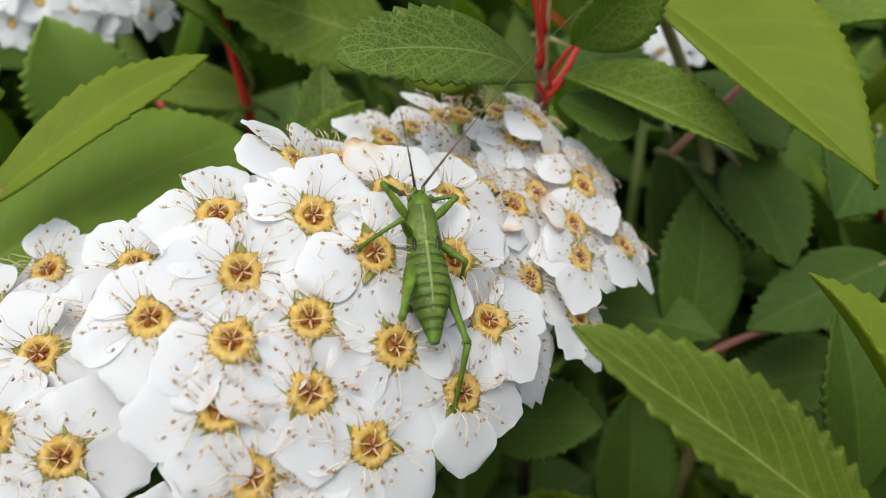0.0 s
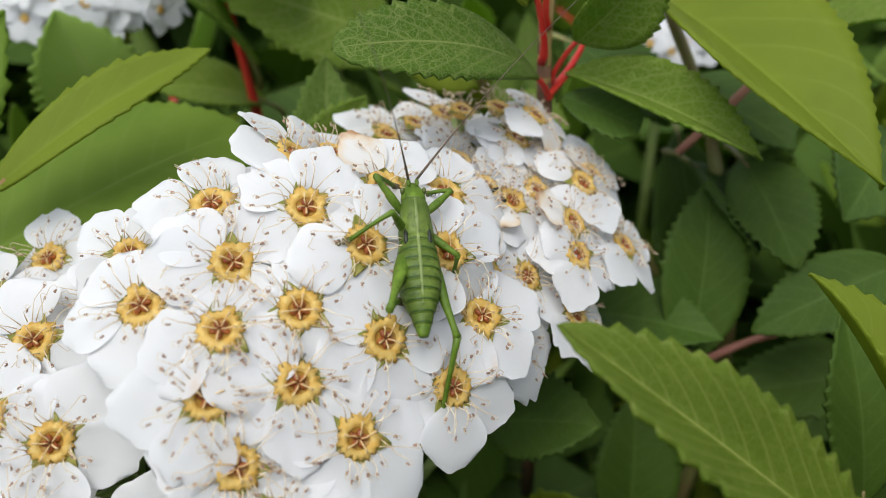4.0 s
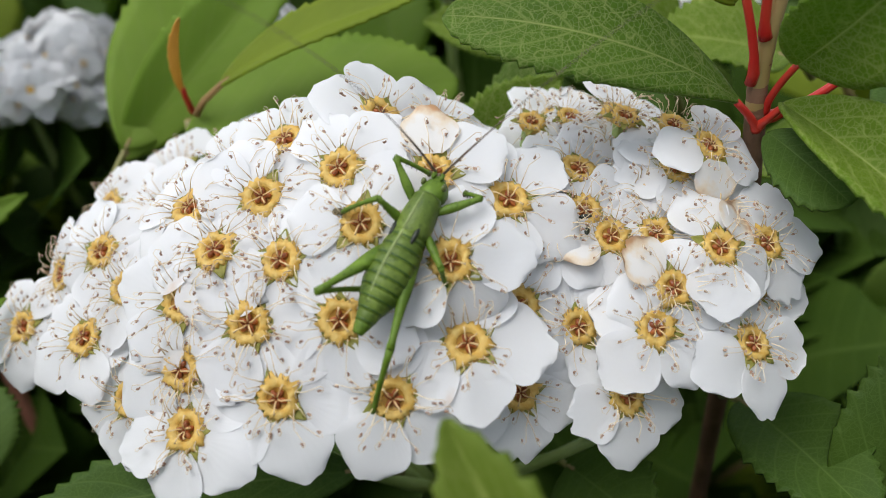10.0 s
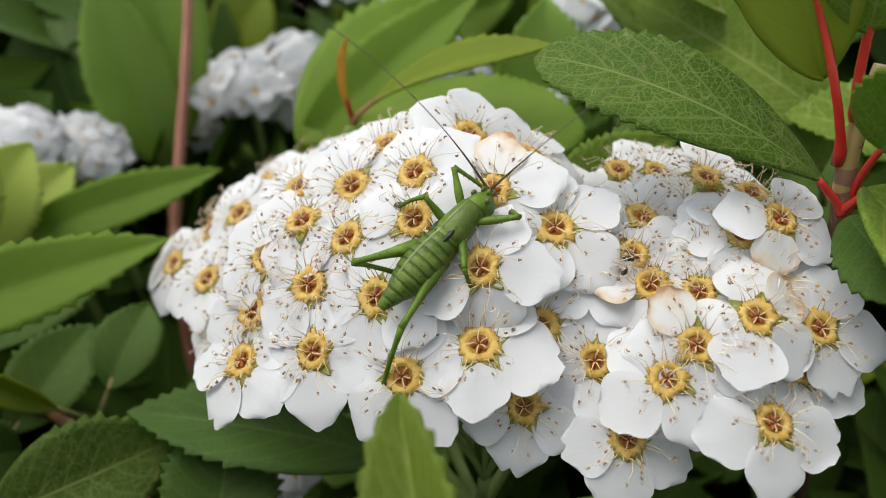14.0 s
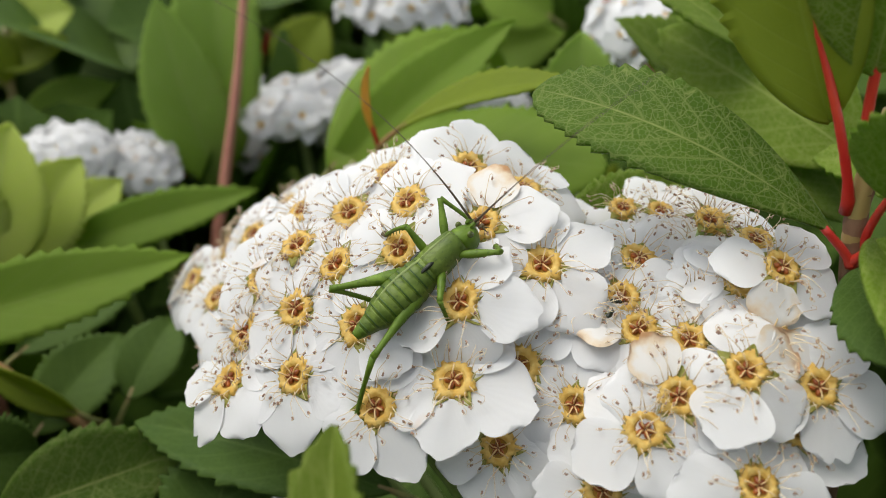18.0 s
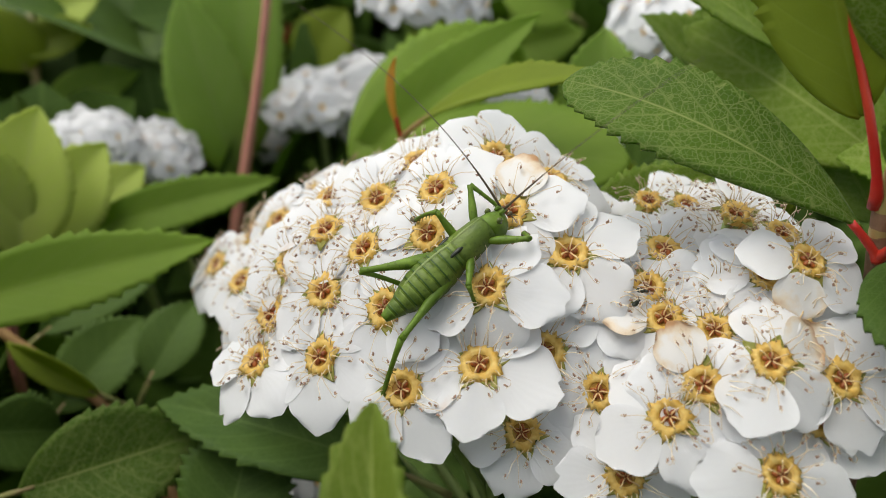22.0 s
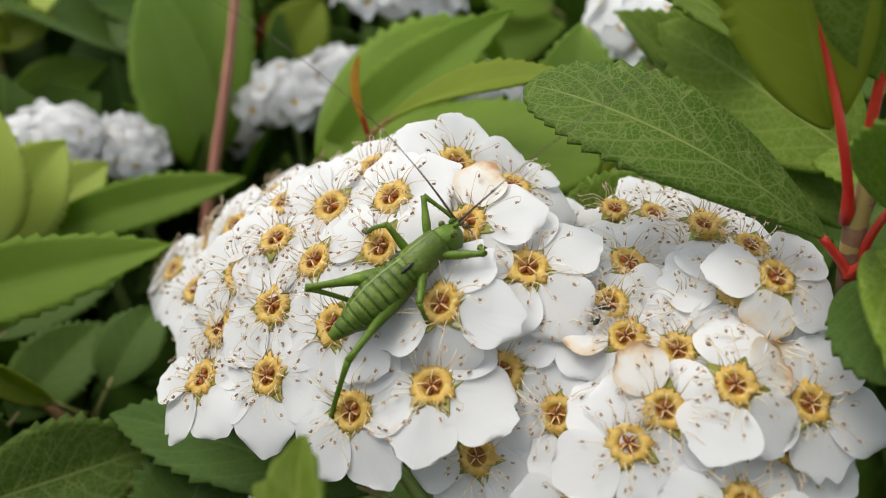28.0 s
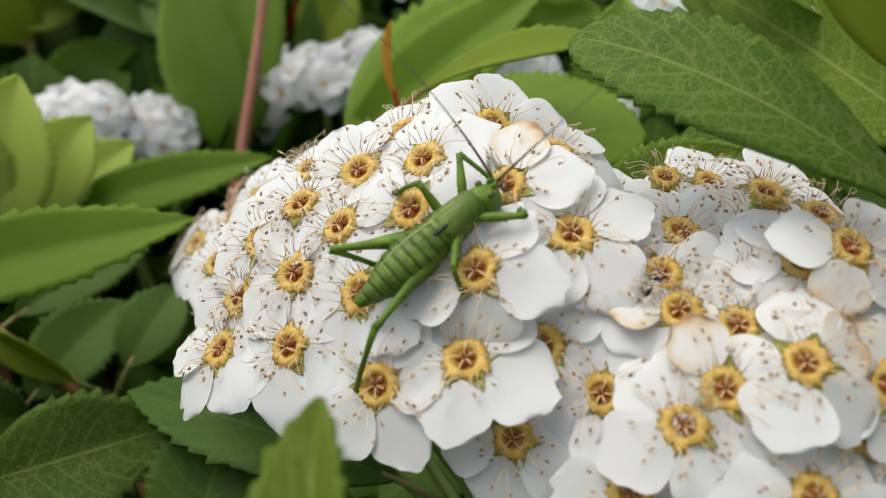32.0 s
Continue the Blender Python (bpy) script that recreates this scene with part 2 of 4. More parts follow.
def shell_material(name, dark, light, speck, share):
    """Thin insect skin: mottled green with fine dark dots and a grain."""
    n = Nodes(name)
    base = n.ramp(n.noise(700, 4), (0.3, dark), (0.68, light))
    dots = n.math("MULTIPLY", n.math("SUBTRACT", n.noise(3600, 2), 0.56), 9.0, True)
    blot = n.math("MULTIPLY", n.math("SUBTRACT", n.noise(1300, 3), 0.55), 5.0, True)
    color = n.mix(n.math("MULTIPLY", dots, 0.5), n.mix(n.math("MULTIPLY", blot, 0.4), base, tuple(1.9 * v for v in light)), speck)
    n.set(color, 0.48, n.bump(n.noise(4200, 3), 0.6, 0.00007), 0.35)
    return n.thin(share, light).mat


SHELL = shell_material("green_insect_shell", (0.068, 0.115, 0.011), (0.13, 0.185, 0.026), (0.022, 0.045, 0.006), 0.15)
SHELL_PALE = shell_material("pale_green_insect_shell", (0.075, 0.14, 0.008), (0.15, 0.24, 0.022), (0.03, 0.055, 0.006), 0.25)
SHELL_LINE = shell_material("whitish_green_insect_line", (0.16, 0.22, 0.06), (0.28, 0.34, 0.12), (0.06, 0.09, 0.02), 0.2)
SHELL_BAND = plain_material("dark_green_band", (0.02, 0.052, 0.003), (0.04, 0.085, 0.006), 900, 0.4, 0.00006)
BLACK_MARK = plain_material("black_marking", (0.006, 0.008, 0.004), (0.015, 0.02, 0.008), 900, 0.4)
FEELER = plain_material("brown_feeler", (0.09, 0.065, 0.04), (0.16, 0.11, 0.07), 900, 0.5)
EYE_MAT = plain_material("olive_eye", (0.07, 0.09, 0.02), (0.12, 0.14, 0.04), 1500, 0.15)
FOOT = plain_material("dusky_foot", (0.08, 0.06, 0.03), (0.16, 0.13, 0.06), 900, 0.6)
SOIL = plain_material("dark_soil", (0.015, 0.012, 0.008), (0.04, 0.03, 0.02), 9, 0.95, 0.01)


# ---- building ----
def make_mesh(name, verts, faces, mat, uv=None, smooth=True):
    me = bpy.data.meshes.new(name)
    me.from_pydata((np.asarray(verts, float) * U).tolist(), [], faces)
    mats = mat if isinstance(mat, (list, tuple)) else [mat]
    for m in mats:
        me.materials.append(m)
    if smooth:
        me.shade_smooth()
    if uv is not None:
        layer = me.uv_layers.new(name="UVMap")
        idx = np.empty(len(me.loops), np.int32)
        me.loops.foreach_get("vertex_index", idx)
        layer.data.foreach_set("uv", np.asarray(uv, np.float32)[idx].ravel())
    me.update()
    return me


def part(name, me, parent, m=None, label=""):
    """One mesh as a part of a thing; m in centimetres."""
    ob = new(name, me)
    ob.parent = parent
    if m is not None:
        ob.matrix_basis = cm(m)
    return tagged(ob, label)


def thing(name, m, label, category, group="", kind=""):
    ob = new(name)
    ob.empty_display_size = 0.005
    ob.matrix_basis = world_cm(m)
    return tagged(ob, label, category, group, kind)


def axes(at, along, up):
    """A pose whose y runs along and whose z leans to up."""
    y = Vector(along).normalized()
    x = y.cross(Vector(up))
    x = x.normalized() if x.length > 1e-6 else y.orthogonal().normalized()
    z = x.cross(y)
    return Matrix.Translation(at) @ Matrix((x, y, z)).transposed().to_4x4()


def sheet(P, thick):
    """A curved sheet with two faces and a rim, from a grid of points (rows, columns, 3)."""
    P = np.asarray(P, float)
    ny, nx, _ = P.shape
    gy, gx = np.gradient(P, axis=0), np.gradient(P, axis=1)
    N = np.cross(gx, gy)
    N /= np.linalg.norm(N, axis=2, keepdims=True) + 1e-12
    V = np.concatenate([(P + N * thick / 2).reshape(-1, 3), (P - N * thick / 2).reshape(-1, 3)])
    k, n = ny * nx, nx
    F = []
    for j in range(ny - 1):
        for i in range(nx - 1):
            a = j * n + i
            F.append((a, a + 1, a + n + 1, a + n))
            F.append((k + a, k + a + n, k + a + n + 1, k + a + 1))
    rim = [(0, i) for i in range(nx)] + [(j, nx - 1) for j in range(1, ny)] + [(ny - 1, i) for i in range(nx - 2, -1, -1)] + [(j, 0) for j in range(ny - 2, 0, -1)]
    ids = [j * n + i for j, i in rim]
    for a, b in zip(ids, ids[1:] + ids[:1]):
        F.append((a, k + a, k + b, b))
    return V, F


def tube(points, radii, sides=8, closed=True):
    """A round tube along points, with a radius at each."""
    pts = [Vector(p) for p in points]
    V, F, side = [], [], None
    for n, p in enumerate(pts):
        d = (pts[min(n + 1, len(pts) - 1)] - pts[max(n - 1, 0)]).normalized()
        side = d.orthogonal().normalized() if side is None else (side - d * side.dot(d)).normalized()
        other = d.cross(side)
        for s in range(sides):
            a = 2 * math.pi * s / sides
            V.append(tuple(p + radii[n] * (math.cos(a) * side + math.sin(a) * other)))
    for n in range(len(pts) - 1):
        for s in range(sides):
            a, b = n * sides + s, n * sides + (s + 1) % sides
            F.append((a, b, b + sides, a + sides))
    if closed:
        F.append(tuple(range(sides))[::-1])
        F.append(tuple(range((len(pts) - 1) * sides, len(pts) * sides)))
    return V, F


def joined(pieces):
    V, F = [], []
    for v, f in pieces:
        k = len(V)
        V += [tuple(p) for p in v]
        F += [tuple(i + k for i in g) for g in f]
    return V, F


def curve(a, b, sag, n=8):
    """Points from a to b, bowed by sag at the middle."""
    a, b, sag = Vector(a), Vector(b), Vector(sag)
    return [a.lerp(b, i / (n - 1)) + sag * 4 * (i / (n - 1)) * (1 - i / (n - 1)) for i in range(n)]


def blob(rx, ry, rz, rows=8, cols=10):
    V, F = [(0, -ry, 0)], []
    for j in range(1, rows):
        a = math.pi * j / rows
        for i in range(cols):
            b = 2 * math.pi * i / cols
            V.append((rx * math.sin(a) * math.cos(b), -ry * math.cos(a), rz * math.sin(a) * math.sin(b)))
    V.append((0, ry, 0))
    for i in range(cols):
        F.append((0, 1 + i, 1 + (i + 1) % cols))
        e = 1 + (rows - 2) * cols
        F.append((e + (i + 1) % cols, e + i, len(V) - 1))
    for j in range(rows - 2):
        for i in range(cols):
            a, b = 1 + j * cols + i, 1 + j * cols + (i + 1) % cols
            F.append((a, a + cols, b + cols, b))
    return V, F


def moved(piece, m):
    return [tuple(m @ Vector(v)) for v in piece[0]], piece[1]


# ---- leaves ----
def leaf_points(length, width, fold, curl, wave, teeth, ny, nx, seed, form=(0.75, 0.95), tooth=0.07, bare=0.3):
    rng = random.Random(seed)
    v = np.linspace(0, 1, ny)
    prof = np.power(v, form[0]) * np.power(1 - v, form[1])
    prof = prof / prof.max() * (1 + 0.12 * np.sin(math.pi * v))
    prof = prof / prof.max()
    u = np.linspace(-1, 1, nx)
    P = np.zeros((ny, nx, 3))
    f = math.radians(fold)
    ph = rng.uniform(0, 6.28)
    for side in (-1, 1):
        phase = rng.random()
        count = v * teeth + phase + 0.3 * np.sin(v * 9 + ph)
        size = np.array([0.55 + 0.75 * rng.random() for _ in range(teeth + 4)])
        saw = (count % 1.0) * size[np.clip(count.astype(int), 0, teeth + 3)]
        big = np.clip((v - bare) * 6, 0, 1)
        edge = prof * width / 2 + (saw - 0.4) * big * tooth * width * np.clip((1 - v) * 9, 0, 1)
        for i in range(nx):
            if (u[i] < 0) != (side < 0) and u[i] != 0:
                continue
            a = abs(u[i])
            w = prof * width / 2 * a if a < 0.99 else edge
            P[:, i, 0] = side * w * math.cos(f)
            P[:, i, 2] = w * math.sin(f) + 0.03 * width * a * a * np.sin(7 * v + ph + side) * wave
            P[:, i, 1] = v * length + 0.04 * length * a * np.sin(math.pi * v)
    ang = curl * v
    y = np.cumsum(np.cos(ang)) / ny * length
    z = -np.cumsum(np.sin(ang)) / ny * length
    lift = P[:, :, 2].copy()
    off = P[:, :, 1] - (v * length)[:, None]
    P[:, :, 1] = y[:, None] - y[0] + off * np.cos(ang)[:, None] + lift * np.sin(ang)[:, None]
    P[:, :, 2] = z[:, None] - z[0] + lift * np.cos(ang)[:, None] - off * np.sin(ang)[:, None]
    return P, u, v


def leaf_mesh(name, length, width, mat, fold=18, curl=0.5, wave=1.0, teeth=16, ny=97, nx=11, seed=1, thick=0.022, **form):
    P, u, v = leaf_points(length, width, fold, curl, wave, teeth, ny, nx, seed, **form)
    V, F = sheet(P, thick)
    uv = np.stack(np.meshgrid(u, v), -1).reshape(-1, 2)
    return make_mesh(name, V, F, mat, np.concatenate([uv, uv]))


def blade(shoot, base, tip, width, roll=0.0, mat=None, fold=18, curl=0.45, teeth=16, up=(0.1, -0.45, 0.88), seed=0, stalk=0.35, stalk_mat=None, wave=1.0, label="", **form):
    """One leaf of a shoot from its base to its tip, with its stalk."""
    base, tip = Vector(base), Vector(tip)
    span = (tip - base).length
    fine = span > 0.3
    P, _, _ = leaf_points(1, 0.4, fold, curl, 0, 8, 31, 3, 1)
    end = Vector(P[-1, 1])
    length = span / end.length
    lean = math.atan2(end.z, end.y)
    m = axes(base, tip - base, up) @ pose(0, 0, 0, 0, roll, 0) @ pose(0, 0, 0, -math.degrees(lean), 0, 0)
    me = leaf_mesh("leaf", length, width, mat or LEAF, fold, curl, wave, teeth, seed=seed or int(abs(base.x * 91 + tip.z * 37) * 10) + 1, **form)
    ob = part("leaf", me, shoot, m, label)
    if stalk:
        V, F = tube([(0, 0.12, 0.0), (0, -0.02, -0.005), (0, -stalk * 0.6, -0.03), (0, -stalk, -0.09)], [0.02, 0.026, 0.03, 0.036], 8)
        part("leaf_stalk", make_mesh("leaf_stalk", V, F, stalk_mat or GREEN_STEM), ob)
    return ob


def stem(shoot, points, r0, r1, mat, name="stem"):
    pts = []
    for a, b, c in zip(points, points[1:], points[2:] + [points[-1]]):
        pts += curve(a, b, (0, 0, 0), 5)[:-1]
    pts.append(Vector(points[-1]))
    for _ in range(2):
        pts = [pts[0]] + [(p + 2 * q + r) / 4 for p, q, r in zip(pts, pts[1:], pts[2:])] + [pts[-1]]
    rad = [r0 + (r1 - r0) * i / (len(pts) - 1) for i in range(len(pts))]
    rad = [r * (1 + 0.06 * math.sin(9.1 * i)) for i, r in enumerate(rad)]
    V, F = tube(pts, rad, 10)
    return part(name, make_mesh(name, V, F, mat), shoot)


ORIGIN = Matrix.Identity(4)

# ---- ground ----
def ground():
    n = 60
    xs = np.sign(np.linspace(-1, 1, n)) * np.abs(np.linspace(-1, 1, n)) ** 4 * 60000
    V = [(x, y, noise.noise(Vector((x * 0.02, y * 0.02, 0))) * 3 if abs(x) + abs(y) < 3000 else 0) for y in xs for x in xs]
    F = [(j * n + i, j * n + i + 1, (j + 1) * n + i + 1, (j + 1) * n + i) for j in range(n - 1) for i in range(n - 1)]
    ob = new("ground", make_mesh("ground", V, F, SOIL))
    tagged(ob, "dark bare soil under the flowering shrub", "ground", kind="structure")


ground()


# ---- flowers ----
def petal_mesh(k, mat=None):
    """A round petal on a short claw, nearly flat, now and then notched or nibbled at the rim."""
    rng = random.Random(40 + k)
    ny, nx = 12, 11
    L, W = 0.36 * rng.uniform(0.95, 1.06), 0.41 * rng.uniform(0.93, 1.08)
    v, u = np.linspace(0, 1, ny), np.linspace(-1, 1, nx)
    half = W / 2 * (0.17 + 0.83 * np.clip(np.sin(math.pi * (0.06 + 0.80 * v ** 0.9)), 0, 1) ** 0.75)
    ruffle, droop = rng.uniform(0.0, 0.006), rng.uniform(-0.25, 0.06)
    notch, cup, ph = rng.choice((0.0, 0.0, 0.04, 0.07, 0.13)), rng.uniform(-0.12, 0.10), rng.uniform(0, 6)
    at, wide = rng.uniform(-0.35, 0.35), rng.uniform(3.0, 5.0)
    P = np.zeros((ny, nx, 3))
    for j in range(ny):
        for i in range(nx):
            round_off = (1 - math.sqrt(max(0.0, 1 - (u[i] * 0.93) ** 2))) * 0.42
            y = v[j] * L * (1 - round_off * v[j] ** 1.5) - notch * L * v[j] ** 5 * math.exp(-((u[i] - at) * wide) ** 2) + 0.008 * math.sin(7 * u[i] + ph) * v[j] ** 6
            z = cup * W * 0.5 * u[i] ** 2 * (0.3 + 0.7 * v[j]) + 0.06 * L * v[j] * (1 - v[j]) + ruffle * math.sin(8 * u[i] + 2 * ph) * v[j] ** 4 + droop * max(0, v[j] - 0.6) ** 2 + 0.006 * math.sin(3.2 * v[j] + 2 * u[i] + ph)
            P[j, i] = (u[i] * half[j], y, z)
    V, F = sheet(P, 0.0022)
    uv = np.stack(np.meshgrid(u, v), -1).reshape(-1, 2)
    me = make_mesh("petal", V, F, mat or PETAL, np.concatenate([uv, uv]))
    rim = {tuple(sorted(e)) for f in F[2 * (ny - 1) * (nx - 1):] for e in zip(f, f[1:] + f[:1])}
    for e in me.edges:
        e.use_edge_sharp = tuple(sorted(e.vertices)) in rim
    return me


def disc_mesh(k):
    """The cup of a flower: a soft golden ring of glands round a brown hollow."""
    rng = random.Random(70 + k)
    cols = 50
    prof = [(0.0, 0.008), (0.03, 0.008), (0.05, 0.01), (0.06, 0.02), (0.072, 0.033), (0.086, 0.036), (0.1, 0.03), (0.115, 0.016), (0.095, -0.05), (0.03, -0.09)]
    share = (0, 0, 0, 0.1, 0.2, 0.45, 0.7, 1.0, 0.1, 0)
    lobes = [rng.uniform(-0.16, 0.30) for _ in range(10)]
    V, F = [], []
    for j, (r, z) in enumerate(prof):
        for i in range(cols):
            a = 2 * math.pi * i / cols
            f = i / 5.0
            lobe = lobes[int(f) % 10] * (0.5 - 0.5 * math.cos(2 * math.pi * f)) + 0.10 * math.sin(17 * a + k) + rng.uniform(-0.05, 0.05)
            V.append((r * (1 + lobe * share[j]) * math.cos(a), r * (1 + lobe * share[j]) * math.sin(a), z + (rng.uniform(-0.004, 0.005) if 2 < j < 8 else 0)))
    for j in range(len(prof) - 1):
        for i in range(cols):
            a, b = j * cols + i, j * cols + (i + 1) % cols
            F.append((a, a + cols, b + cols, b))
    me = make_mesh("flower_cup", V, F, [DISC, CUP_FLOOR])
    for f in list(me.polygons)[:3 * cols]:
        f.material_index = 1
    return me


def pistil_mesh(k):
    """Five reddish carpels, and five cream styles that spread from them like a star."""
    rng = random.Random(90 + k)
    bits, styles = [], []
    for i in range(5):
        a = 2 * math.pi * (i + rng.uniform(-0.14, 0.14)) / 5
        c, s, r = math.cos(a), math.sin(a), rng.uniform(0.75, 1.3)
        bits.append(moved(blob(0.017, 0.026, 0.019, 6, 8), Matrix.Translation((0.028 * c, 0.028 * s, 0.02)) @ pose(0, 0, 0, 0, 0, math.degrees(a) - 90)))
        b = a + rng.uniform(-0.25, 0.25)
        styles.append(tube([(0.01 * c, 0.01 * s, 0.034), (0.03 * c, 0.03 * s, 0.05), (0.055 * r * math.cos(b), 0.055 * r * math.sin(b), 0.064), (0.075 * r * math.cos(b), 0.075 * r * math.sin(b), 0.062)], [0.005, 0.0045, 0.0045, 0.007], 6))
    n = sum(len(f) for _, f in bits)
    me = make_mesh("pistil", *joined(bits + styles), [PISTIL, STYLE])
    for f in list(me.polygons)[n:]:
        f.material_index = 1
    return me


def stamen_meshes(k, count=20):
    """Thin stamens, some straight and short, most of them drawn out and curled at the end."""
    rng = random.Random(120 + k)
    fil, ant = [], []
    for i in range(count):
        a = 2 * math.pi * (i + rng.uniform(-0.3, 0.3)) / count
        c, s = math.cos(a), math.sin(a)
        reach, high = (rng.uniform(0.16, 0.2), rng.uniform(0.08, 0.12)) if i % 4 == 0 else (rng.uniform(0.2, 0.33), rng.uniform(0.04, 0.12))
        b = a + rng.uniform(-0.4, 0.4)
        tip = Vector((reach * math.cos(b), reach * math.sin(b), high))
        root = Vector((0.112 * c, 0.112 * s, 0.044))
        side = Vector((-math.sin(b), math.cos(b), 0)) * rng.choice((-1, 1)) * rng.uniform(0.2, 1.0)
        out = Vector((math.cos(b), math.sin(b), 0))
        mid = root.lerp(tip, 0.5) + Vector((0, 0, 0.035)) + side * 0.02
        q = rng.uniform(0.014, 0.028)
        pts = [root, root.lerp(mid, 0.55) + Vector((0, 0, 0.01)), mid, tip, tip + out * q * 0.7 + side * q, tip + out * q * 0.2 + side * q * 2.0 + Vector((0, 0, -0.01)), tip - out * q * 0.6 + side * q * 1.5 + Vector((0, 0, -0.02))]
        fil.append(tube(pts, [0.0036, 0.0026, 0.002, 0.0018, 0.0017, 0.0016, 0.0016], 5))
        for w in (-1, 1):
            ant.append(moved(blob(0.0062, 0.0105, 0.0068, 5, 6), Matrix.Translation(pts[-1] + out * 0.005 * w) @ pose(0, 0, 0, rng.uniform(0, 180), 0, rng.uniform(0, 180))))
    return make_mesh("stamens", *joined(fil), FILAMENT), make_mesh("anthers", *joined(ant), ANTHER)


def sepal_mesh():
    bits = []
    for i in range(5):
        m = pose(0, 0, 0, 0, 0, 72 * i + 36)
        P = np.array([[(u * 0.05 * (1 - v) ** 0.8, 0.10 + 0.085 * v, 0.004 - 0.012 * v + 0.008 * u * u) for u in (-1, -0.5, 0, 0.5, 1)] for v in (0, 0.3, 0.6, 0.85, 0.99)])
        V, F = sheet(P, 0.008)
        bits.append(moved((V, F), m))
    return make_mesh("sepals", *joined(bits), SEPAL)


PETALS = [petal_mesh(k) for k in range(16)]
WILTED = [petal_mesh(k, WILT) for k in range(3)]
DISCS = [disc_mesh(k) for k in range(4)]
PISTILS = [pistil_mesh(k) for k in range(4)]
STAMENS = [stamen_meshes(k, 21 + k % 5) for k in range(8)]
SEPALS = sepal_mesh()
HEART = Vector((-0.9, 4.3, -4.6))


def outward(p):
    """The way a flower of the dome faces."""
    return ((p - HEART).normalized() * 0.42 + Vector((0.42, -0.62, 0.66)).normalized() * 0.58).normalized()


PLACED = []


def flower(cluster, at, spin, size=1.0, lean=(0, 0, 0), petals=5, wilt=(), seed=0):
    """Sets down where a flower of the cluster stands and which way it faces."""
    at = Vector(at)
    rng = random.Random(900 + seed)
    tip = Vector([rng.uniform(-0.16, 0.16) for _ in range(3)])
    up = (outward(at) + Vector(lean) + tip).normalized()
    m = axes(at, up.cross(Vector((1, 0, 0))).cross(up), up)
    m = Matrix.Translation(at) @ m.to_3x3().to_4x4() @ pose(0, 0, 0, 0, 0, spin) @ Matrix.Scale(size, 4)
    PLACED.append((cluster, at, up, m, petals, wilt, seed))


def covers(m, own):
    """How far a petal at the pose m would hide the cups of the other flowers."""
    worst = 0.0
    for x, y in ((0, 0.36), (0, 0.26), (-0.12, 0.28), (0.12, 0.28), (0, 0.16)):
        p = m @ Vector((x, y, 0))
        for _, at, up, *_ in PLACED:
            d = p - at
            if d.length > 0.45 or at == own:
                continue
            high = d.dot(up)
            flat = (d - up * high).length
            if high > 0.0 and flat < 0.13:
                worst += 0.13 - flat
    return worst


def grow():
    """Builds the flowers: cup, pistil, stamens, calyx and petals; each petal leaves the neighbours' cups free."""
    for cluster, at, up, m, petals, wilt, seed in PLACED:
        rng = random.Random(seed)
        cup = part("flower", DISCS[seed % 4], cluster, m)
        part("pistil", PISTILS[(seed // 2) % 4], cup)
        part("calyx", SEPALS, cup)
        f, a = STAMENS[seed % 8]
        turn = pose(0, 0, 0, 0, 0, 40 * rng.random())
        part("stamen_ring", f, cup, turn)
        part("anther_ring", a, cup, turn)
        for i in range(petals):
            swing, roll, high = 72 * i + rng.uniform(-5, 5), rng.uniform(-7, 7), 0.002 + 0.012 * (i % 2)
            best = None
            for tilt, extra in ((-7, 0), (-14, 0), (-14, 12), (-14, -12), (-22, 0), (-22, 14), (-22, -14), (-32, 0), (-42, 0), (-55, 0)):
                k = pose(0, 0, 0, 0, 0, swing + extra) @ pose(0, 0.105, high, tilt + rng.uniform(-4, 4), roll, 0)
                score = covers(m @ k, at) - tilt * 0.003
                if best is None or score < best[0]:
                    best = (score, k)
            k = best[1]
            if i in wilt:
                part("petal", WILTED[seed % 3], cup, k @ pose(0, 0, 0.02, 18, 10, 0) @ Matrix.Scale(0.88, 4), "wilted brownish petal")
            else:
                part("petal", PETALS[rng.randrange(16)], cup, k @ Matrix.Scale(rng.uniform(0.94, 1.08), 4))


cluster = thing("flower_cluster", ORIGIN, "domed cluster of white five-petalled shrub flowers with yellow centres", "flower cluster")
flower(cluster, (-0.810, 3.923, -1.779), 7, seed=0, lean=(0.55, 0.5, 0.1))
flower(cluster, (-0.651, 3.430, -1.881), 3, seed=1)
flower(cluster, (-1.015, 3.146, -2.066), 64, seed=2)
flower(cluster, (-0.629, 2.937, -2.225), 11, seed=3)
flower(cluster, (-0.616, 2.661, -2.482), 62, seed=4)
flower(cluster, (-0.310, 2.557, -2.760), 28, seed=5)
flower(cluster, (0.349, 3.322, -2.539), 35, seed=6)
flower(cluster, (0.675, 3.912, -2.640), 8, seed=7, size=0.9)
flower(cluster, (0.605, 4.723, -2.177), 65, seed=8, size=0.9)
flower(cluster, (0.591, 4.349, -2.296), 15, seed=9, size=0.9, wilt=(3,))
flower(cluster, (1.023, 4.301, -2.431), 25, seed=10, size=0.9, wilt=(2,))
flower(cluster, (1.463, 4.491, -2.724), 38, seed=11, size=0.9)
flower(cluster, (1.031, 3.896, -2.938), 23, seed=12, size=0.9)
flower(cluster, (1.129, 4.613, -2.281), 14, seed=13, size=0.9, wilt=(1,))
flower(cluster, (0.316, 4.102, -2.231), 1, seed=14, wilt=(3,))
flower(cluster, (0.201, 4.608, -2.097), 23, seed=15, lean=(0, 0.2, 0.3))
flower(cluster, (-2.058, 2.280, -3.141), 28, seed=16)
flower(cluster, (-2.309, 2.654, -2.755), 7, seed=17)
